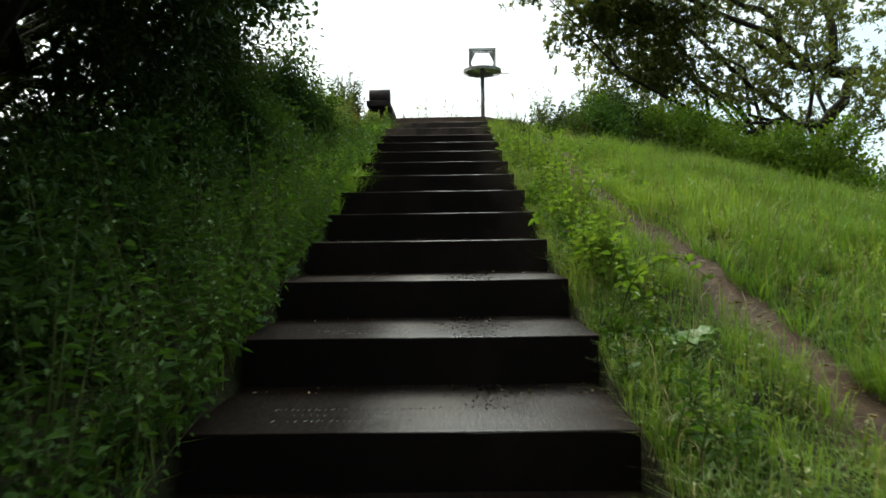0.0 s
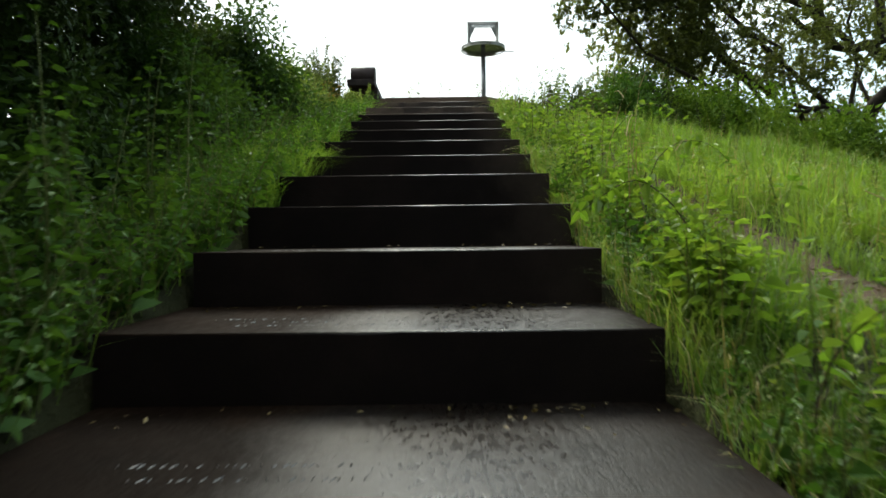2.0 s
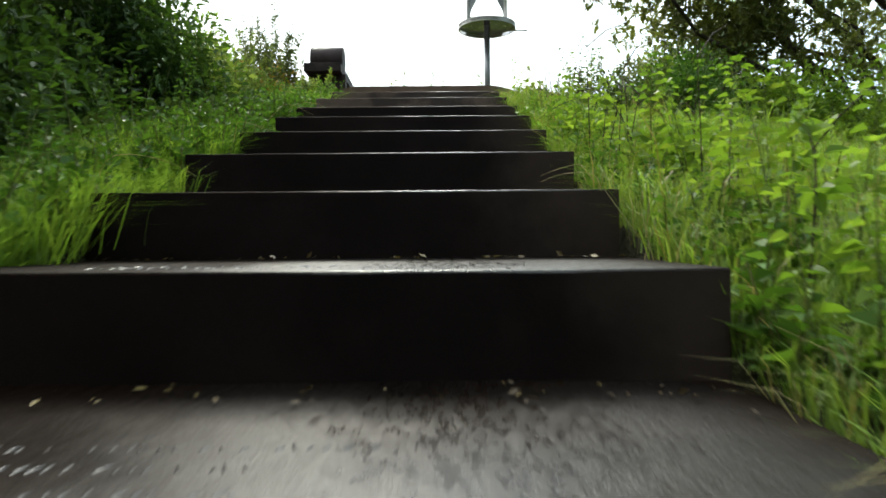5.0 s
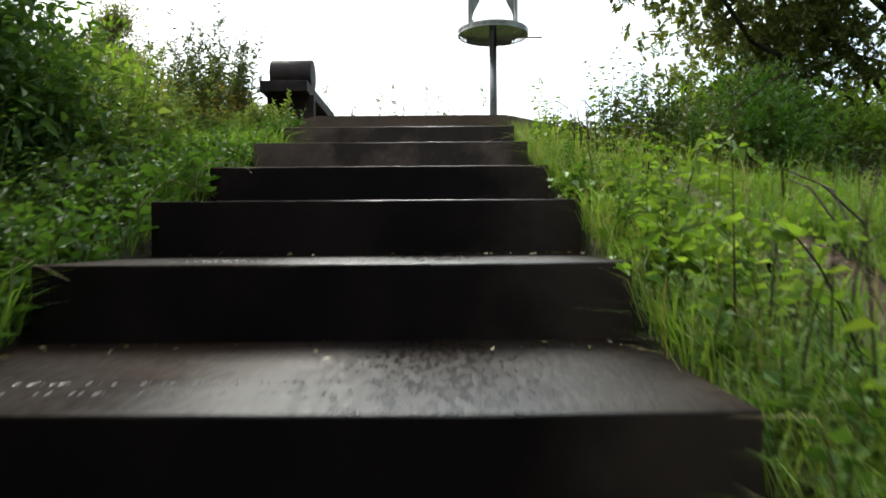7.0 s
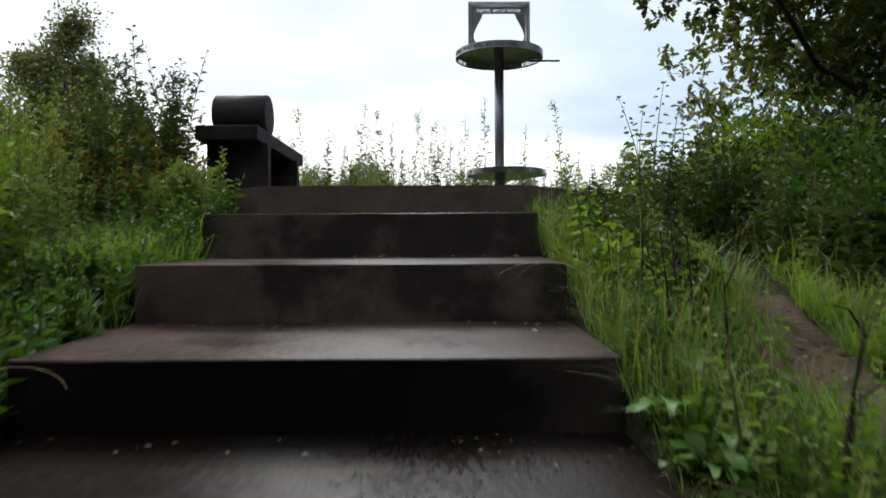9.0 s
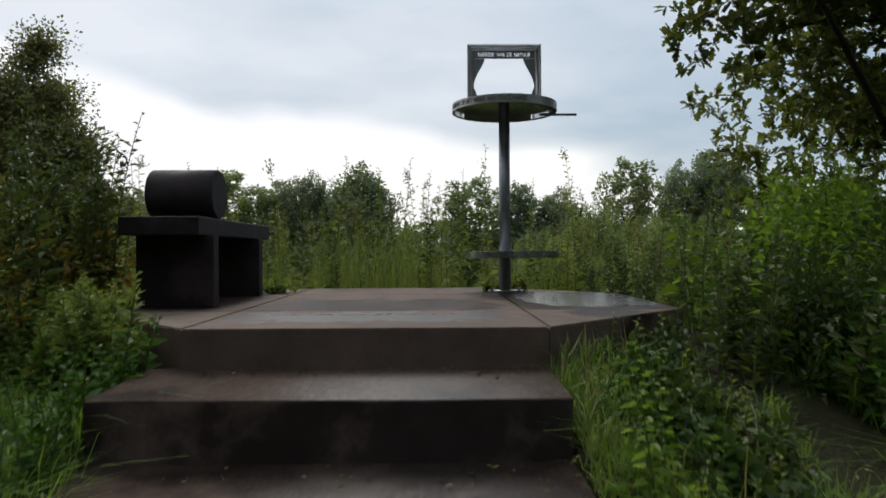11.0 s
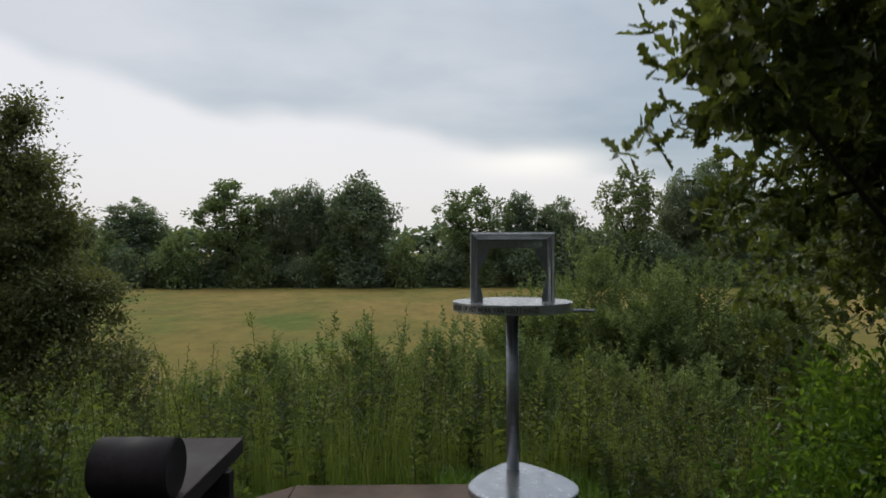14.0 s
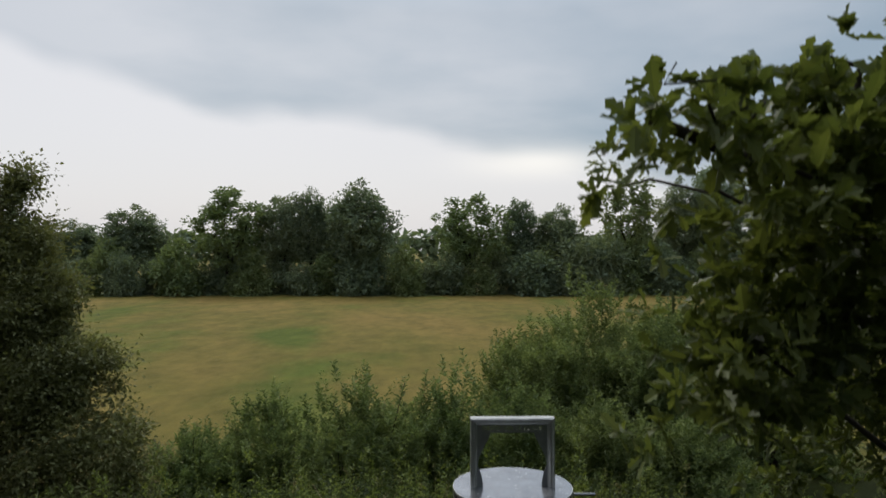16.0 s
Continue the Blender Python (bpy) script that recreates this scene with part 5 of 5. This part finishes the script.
# ---- nettles ----
def nettle_things():
    protos = []
    for s in range(5):
        stem, leaves = nettle_arrays(80 + s, 0.75 + 0.07 * s, 9 + s, 0.090)
        ob = empty("nettle", pose(0, 0, -50), "upright green nettle with toothed leaf pairs", "nettle", "nettles on the bank")
        part("stem", raw_mesh("stem", stem[0], stem[1].tolist()), M["stem"], ob)
        part("foliage", raw_mesh("foliage", leaves[0], leaves[1].tolist()), M["nettle"], ob)
        protos.append(ob)
    for s in range(3):
        stem, leaves = nettle_arrays(95 + s, 0.75 + 0.07 * s, 8 + s, 0.135)
        ob = empty("nettle", pose(0, 0, -50), "young yellow-green nettle beside the steps", "nettle", "nettles beside the path")
        part("stem", raw_mesh("stem", stem[0], stem[1].tolist()), M["stem"], ob)
        part("foliage", raw_mesh("foliage", leaves[0], leaves[1].tolist()), M["yellow_leaf"] if s == 1 else M["elder"], ob)
        protos.append(ob)
    fresh = 0
    rng = random.Random(21)
    spots = []
    for i in range(210):
        y = rng.uniform(-9.4, 0.4)
        high = y > -5.2
        spots.append((-0.76 - 0.8 * rng.random() ** 1.5 - (0.25 if high else 0.0), y, (rng.uniform(0.4, 0.95) if y < -1.3 else rng.uniform(0.3, 0.45)) * (0.7 if high else 1.0)))
    for cx, cy, n, lo, hi, sx, sy in ((0.88, -6.45, 20, 0.35, 0.55, 0.09, 0.28), (1.02, -4.0, 34, 0.35, 0.60, 0.14, 0.55), (0.93, -2.8, 18, 0.30, 0.45, 0.09, 0.35), (1.08, -5.2, 14, 0.3, 0.5, 0.12, 0.3), (0.88, -1.0, 8, 0.3, 0.45, 0.05, 0.3), (1.53, 0.80, 10, 0.60, 0.95, 0.06, 0.22), (0.9, -8.3, 5, 0.25, 0.4, 0.08, 0.4), (0.86, -2.0, 5, 0.22, 0.36, 0.05, 0.3)):
        for i in range(n):
            spots.append((max(0.80, rng.gauss(cx, sx)), rng.gauss(cy, sy), rng.uniform(lo, hi)))
    for i in range(64):
        spots.append((rng.uniform(-0.80, -0.71), rng.uniform(-8.6, -4.8), rng.uniform(0.4, 0.7)))
    for i, (x, y, s) in enumerate(spots):
        over = 20 if -0.81 < x < 0 else 0
        m = pose(x, y, height(x, y) - 0.01, rng.uniform(-12, 12), rng.uniform(-12, 12) + over, rng.uniform(0, 360))
        if i < 5:
            protos[i].matrix_world = m @ Matrix.Scale(s, 4)
        else:
            if x > 0:
                fresh += 1
            if x > 0 and fresh < 4:
                protos[4 + fresh].matrix_world = m @ Matrix.Scale(s, 4)
                continue
            c = copy_thing(protos[5 + i % 3] if 0 < x < 1.4 or (x > 0 and i % 2) else protos[i % 5], m)
            c.scale = (s, s, s)


nettle_things()

# ---- tall weeds behind the platform ----
def weed_belt(name, label, seed, count, spot, tall, leaf, mat, branchy=2, wide=0.28, leaves=34, grow=lambda x, y: 1.0):
    rng = np.random.default_rng(seed)
    kinds = [weed_arrays(seed * 10 + k, tall * rng.uniform(0.85, 1.2), leaves, leaf, wide, branchy) for k in range(6)]
    vs, fs, o = [], [], 0
    sv, sf, so = [], [], 0
    for i in range(count):
        x, y = spot(rng)
        (tv, tf), (lv, lf) = kinds[i % 6]
        yaw, sc, lean = rng.uniform(0, 6.28), rng.uniform(0.7, 1.25) * grow(x, y), rng.normal(size=2) * 0.08
        at = (x, y, height(x, y) - 0.02)
        v = turned(lv, yaw, sc, at, lean)
        vs.append(v), fs.extend([[q + o for q in g] for g in lf])
        o += len(v)
        v = turned(tv, yaw, sc, at, lean)
        sv.append(v), sf.extend([[q + so for q in g] for g in tf])
        so += len(v)
    top = empty(name, pose(0, 0, 0), label, "weeds", kind="stuff")
    part("foliage", raw_mesh("foliage", np.concatenate(vs), fs), mat, top)
    part("stems", raw_mesh("stems", np.concatenate(sv), sf), M["stem"], top)


def behind(rng):
    while True:
        x, y = rng.uniform(-5.0, 5.5), 2.45 + 4.5 * rng.random() ** 1.2
        if not (-1.5 < x < 0.3 and y < 2.75) and not (0.3 <= x < 2.2 and y < 3.4):
            return x, y


def below_belt(rng):
    return rng.uniform(-4.5, 6.5), rng.uniform(5.0, 11.0)


def beside_bench(rng):
    return -1.42 - 2.4 * rng.random(), rng.uniform(-0.6, 3.2)


weed_belt("tall_weeds", "belt of tall green weeds behind the platform", 5, 640, behind, 1.10, 0.11, M["weed"], 2, 0.34, 44)
weed_belt("tall_weeds", "darker leafy weeds in the belt behind the platform", 25, 480, behind, 0.98, 0.12, M["weed_dark"], 2, 0.40, 44)
weed_belt("tall_weeds", "faded brownish seeding weeds behind the platform", 26, 150, behind, 1.0, 0.07, M["weed_brown"], 4, 0.30, 30)
weed_belt("tall_weeds", "rough dark weeds on the slope down to the meadow", 29, 800, below_belt, 0.9, 0.15, M["weed_dark"], 2, 0.42, 36)
weed_belt("bench_weeds", "tall green weeds crowding round the bench", 6, 330, beside_bench, 0.75, 0.10, M["weed"], 2, 0.34, 44, lambda x, y: min(1.75, 0.8 + 0.6 * max(0.0, -1.5 - x)))


def before_bench(rng):
    return -1.25 - 0.9 * rng.random(), rng.uniform(-1.5, 0.3)


def against_bench(rng):
    return -1.35 - 0.35 * rng.random(), rng.uniform(0.3, 1.3)


def left_of_platform(rng):
    y = rng.uniform(0.05, 0.95)
    return CX - 0.74 - min(y, 0.72) - 0.4 * rng.random(), y


weed_belt("bench_weeds", "rough weeds overgrowing the edge of the platform beside the bench", 33, 110, left_of_platform, 0.30, 0.10, M["weed"], 3, 0.36, 40)
weed_belt("bench_weeds", "dark leafy weeds on the bank before the bench", 27, 120, before_bench, 0.55, 0.10, M["weed"], 2, 0.40, 40)
weed_belt("bench_weeds", "dark overgrown weeds leaning against the bench", 28, 90, against_bench, 0.80, 0.11, M["weed_dark"], 3, 0.40, 44)


def leaf_litter():
    """Small brown and yellow leaves that lie at the back of the treads."""
    rng = np.random.default_rng(9)
    at, way = [], []
    for k in range(1, 15):
        y, z = step_pose(k)
        for i in range(46):
            back = min(0.5, abs(rng.normal()) * 0.10)
            x = rng.uniform(-0.68, 0.66) if rng.random() < 0.6 else rng.uniform(0.3, 0.67)
            yy = y + (RUN if k > 1 else 0.45) - 0.03 - back
            at.append((x, yy, z + 0.017)), way.append((rng.normal(), rng.normal(), rng.uniform(0.0, 0.25)))
    s = rng.uniform(0.008, 0.026, len(at))
    v, f = leaf_arrays(rng, np.array(at), np.array(way), s, s * 0.5, 0.1)
    tagged(part("leaf_litter", raw_mesh("leaf_litter", v, f), M["litter"]), "scattered dry leaves lying on the stair treads", "leaf litter", kind="stuff")


leaf_litter()


def path_litter():
    """Straw and bits of leaf trodden into the path."""
    rng = np.random.default_rng(19)
    y = rng.uniform(-10.5, -0.2, 1500)
    x = np.array([path_x(q) for q in y]) + rng.normal(size=1500) * 0.09
    at = np.array([(a, b, height(a, b) - 0.008) for a, b in zip(x, y)])
    way = np.stack((rng.normal(size=1500), rng.normal(size=1500), rng.uniform(0.0, 0.2, 1500)), 1)
    s = rng.uniform(0.012, 0.05, 1500)
    v, f = leaf_arrays(rng, at, way, s, s * 0.25, 0.1)
    tagged(part("path_litter", raw_mesh("path_litter", v, f), M["litter"]), "dry straw and leaf bits on the earth path", "litter", kind="stuff")


path_litter()


# ---- low herbs along the right edge of the steps ----
def right_edge(rng):
    return 0.73 + 0.30 * rng.random() ** 1.4, rng.uniform(-9.0, -0.1)


def left_edge(rng):
    return -0.735 - 0.7 * rng.random() ** 2.0, rng.uniform(-9.0, 0.2)


weed_belt("edge_herbs", "low leafy herbs crowding the edge of the steps", 8, 330, right_edge, 0.15, 0.075, M["nettle"], 0, 0.55, 12)
weed_belt("edge_herbs", "shaded leafy herbs along the edge of the steps", 9, 620, left_edge, 0.22, 0.080, M["nettle"], 0, 0.55, 14)


def right_of_platform(rng):
    while True:
        x, y = rng.uniform(1.2, 3.4), rng.uniform(-0.5, 3.2)
        inside = abs(x - CX) < 1.40 and not (x - CX > 0.64 + max(0.0, y + 0.1) and y < 0.73)
        if not inside and (y > 0.2 or x > 1.75):
            return x, y


# the dark leaf colour here holds the shade cast by the oak
weed_belt("tall_weeds", "tall weeds beside the platform and the path", 10, 230, right_of_platform, 0.46, 0.095, M["weed_dark"], 2, 0.36, 36)


def slope(rng):
    while True:
        x, y = rng.uniform(0.8, 6.5), rng.uniform(-9.0, 0.5)
        if abs(x - path_x(y)) > 0.22:
            return x, y


weed_belt("slope_herbs", "scattered leafy herbs in the grass of the slope", 11, 1500, slope, 0.19, 0.065, M["weed"], 0, 0.50, 14)


# ---- single plants ----
def broadleaf_plant(x, y, scale, seed):
    """A rosette of wavy leaves with lobed edges."""
    rng = np.random.default_rng(seed)
    top = empty("burdock_plant", pose(x, y, height(x, y)), "young burdock plant with wavy green lobed leaves", "burdock", "burdock plants")
    for i in range(10):
        a, l = i * 2.4 + rng.normal() * 0.2, scale * rng.uniform(0.7, 1.15)
        lift, n = rng.uniform(0.5, 1.5), 10
        verts, faces = [], []
        for k in range(n + 1):
            u = k / n
            w = l * 0.26 * math.sin(min(1.0, u * 1.08) * math.pi) ** 0.75 * (1.0 if k % 2 else 0.68) + 0.003
            r, h = l * u * 0.85, l * (lift * u - 0.75 * lift * u * u) + 0.01
            for s in (-1, 0, 1):
                wave = 0.06 * l * math.sin(u * 13 + s * 2 + i) * abs(s)
                verts.append((r * math.cos(a) - s * w * math.sin(a), r * math.sin(a) + s * w * math.cos(a), h + abs(s) * 0.12 * w + wave))
            if k:
                b = (k - 1) * 3
                faces += [(b, b + 1, b + 4, b + 3), (b + 1, b + 2, b + 5, b + 4)]
        part("leaf", raw_mesh("leaf", verts, faces), M["broad"], top, smooth=True)


for i, (x, y, sc) in enumerate(((0.76, -1.84, 0.125), (0.77, -2.02, 0.13), (0.83, -1.93, 0.14), (0.80, -2.16, 0.12), (0.90, -2.40, 0.13), (0.78, -2.75, 0.12), (0.86, -1.62, 0.13), (1.04, -7.35, 0.20), (0.88, -5.0, 0.14), (-0.92, -1.5, 0.17))):
    broadleaf_plant(x, y, sc, 200 + i)


def dead_stalk(x, y, tall, seed, mat, label, thick=1.0):
    rng = np.random.default_rng(seed)
    top = empty("dead_stalk", pose(x, y, height(x, y) - 0.01), label, "dead stalk", "dead stalks")
    t = np.linspace(0, 1, 8)
    b = rng.normal(size=2) * 0.12
    p = np.stack((b[0] * t ** 2 * tall, b[1] * t ** 2 * tall, t * tall), 1)
    v, f = tube_arrays(p, 0.0028 * thick * (1.15 - t), 5)
    part("stalk", raw_mesh("stalk", v, f.tolist()), mat, top, smooth=True)
    for k in range(1 + seed % 2):
        u = rng.uniform(0.45, 0.95)
        q = np.array([np.interp(u, t, p[:, c]) for c in range(3)])
        a = rng.uniform(0, 6.28)
        e = q + np.array((math.cos(a), math.sin(a), rng.uniform(0.2, 0.9))) * tall * rng.uniform(0.15, 0.35)
        m = (q + e) / 2 + np.array((0, 0, 0.02))
        v, f = tube_arrays(np.array((q, m, e)), np.array((0.0024, 0.0019, 0.0012)), 4)
        part("twig", raw_mesh("twig", v, f.tolist()), mat, top)


rs = random.Random(31)
for i in range(9):
    dead_stalk(rs.uniform(0.82, 1.15), rs.gauss(-3.5, 0.45), rs.uniform(0.35, 0.65), 220 + i, M["dead"], "dark dead plant stalk among the nettles")
for i in range(5):
    dead_stalk(rs.uniform(0.84, 0.98), rs.gauss(-1.5, 0.3), rs.uniform(0.25, 0.42), 240 + i, M["dead"], "dark dead plant stalk among the nettles")
for i, (x, y, tall) in enumerate(((0.88, -1.44, 0.36), (0.92, -1.38, 0.42), (0.95, -1.42, 0.38), (0.90, -1.12, 0.34), (0.94, -2.12, 0.40), (0.98, -2.05, 0.36))):
    dead_stalk(x, y, tall, 250 + i, M["dead"], "thick blackened dead stalk beside the steps", 2.1)
for i in range(7):
    dead_stalk(rs.uniform(0.85, 1.2), rs.gauss(-5.8, 0.6), rs.uniform(0.4, 0.7), 260 + i, M["straw"], "dry straw-coloured plant stalk in the grass")
for i, (x, y) in enumerate(((-1.75, 0.9), (-1.6, 2.6), (-1.0, 2.9), (-0.5, 3.0), (-1.3, 2.75))):
    dead_stalk(x, y, rs.uniform(0.7, 1.1), 280 + i, M["straw"], "tall dry weed stalk standing over the green")

for i, (x, y) in enumerate(((0.63, 2.12), (0.84, 2.14), (0.70, 2.2), (0.80, 2.22))):
    bush("weed_tuft", "small green weed growing at the foot of the post", (x, y, 0.0), (0.05, 0.04, 0.07), 10, 12, 0.035, M["weed"], 300 + i, 0.6, 0.02, 0.4, "weeds at the post", "weed", 4)
for i, (x, y) in enumerate(((-0.75, 1.98), (-0.70, 2.06), (-0.92, 2.30))):
    bush("weed_tuft", "small green weed growing beside the bench", (x, y, 0.0), (0.08, 0.07, 0.06), 12, 12, 0.04, M["weed"], 320 + i, 0.5, 0.025, 0.3, "weeds at the bench", "weed", 4)
for i, (x, y, s) in enumerate(((-1.46, 0.65, 0.34), (-1.52, 0.35, 0.38), (-1.44, 0.95, 0.45), (-1.98, 1.45, 0.74), (-1.78, 1.05, 0.62), (-2.25, 1.9, 0.78))):
    bush("turning_bush", "small bush with orange and yellow turning leaves", (x, y, height(x, y) - 0.02), (s * 0.6, s * 0.6, s * 1.6), 26, 26, 0.05, M["rust_leaf"], 310 + i, 0.5, 0.07, 0.4, "turning bushes", "bush", 6)


# ---- arched canes and dry stems at the edges of the steps ----
def arched_cane(x, y, reach, rise, turn, seed, mat, label, leafy):
    """A cane that rises, bends over and hangs down, with small leaves where it is alive."""
    rng = np.random.default_rng(seed)
    top = empty("bramble_cane" if leafy else "dry_stem", pose(x, y, height(x, y) - 0.01), label, "cane" if leafy else "dry stem", "arched canes" if leafy else "dry stems")
    t = np.linspace(0, 1, 11)
    c, s = math.cos(turn), math.sin(turn)
    out, up = reach * (t ** 1.3), rise * np.sin(t ** 0.8 * 2.3) / math.sin(2.0)
    p = np.stack((out * c + 0.02 * np.sin(t * 7 + seed), out * s + 0.02 * np.cos(t * 5 + seed), up), 1)
    v, f = tube_arrays(p, (0.0025 if leafy else 0.0015) * (1.15 - 0.8 * t), 5)
    part("stalk", raw_mesh("stalk", v, f.tolist()), mat, top, smooth=True)
    if leafy:
        u = np.repeat(np.linspace(0.2, 1.0, 9), 3)
        at = np.stack([np.interp(u, t, p[:, k]) for k in range(3)], 1)
        way = rng.normal(size=(27, 3)) * 0.7 + np.array((0, 0, 0.25))
        size = rng.uniform(0.035, 0.062, 27)
        v, f = leaf_arrays(rng, at, way, size, size * 0.6, 0.2, True, 0.3)
        part("foliage", raw_mesh("foliage", v, f.tolist()), M["elder"], top)


for i, (x, y, reach, rise, turn) in enumerate(((1.00, -3.35, 0.45, 0.34, 2.6), (1.10, -4.25, 0.50, 0.38, -0.4), (0.92, -4.70, 0.40, 0.36, 1.2), (0.98, -2.35, 0.40, 0.30, 0.5), (0.95, -6.30, 0.38, 0.34, 2.9), (1.05, -5.30, 0.45, 0.36, 0.2), (0.86, -7.1, 0.35, 0.28, -0.5))):
    arched_cane(x, y, reach, rise, turn, 400 + i, M["dead"], "arching dark bramble cane with a few small leaves", True)
for i, (x, y, reach, rise, turn) in enumerate(((-0.78, -2.35, 0.30, 0.20, 0.2), (-0.76, -3.0, 0.26, 0.17, -0.5), (-0.80, -4.1, 0.28, 0.20, 0.4), (-0.75, -1.8, 0.24, 0.16, -0.2), (0.74, -3.8, 0.20, 0.13, 2.9), (0.73, -3.95, 0.22, 0.12, 3.4), (0.75, -1.15, 0.30, 0.15, 3.2), (0.74, -1.25, 0.26, 0.17, 2.8))):
    arched_cane(x, y, reach, rise, turn, 420 + i, M["straw"], "dry pale stem arching over the edge of the steps", False)
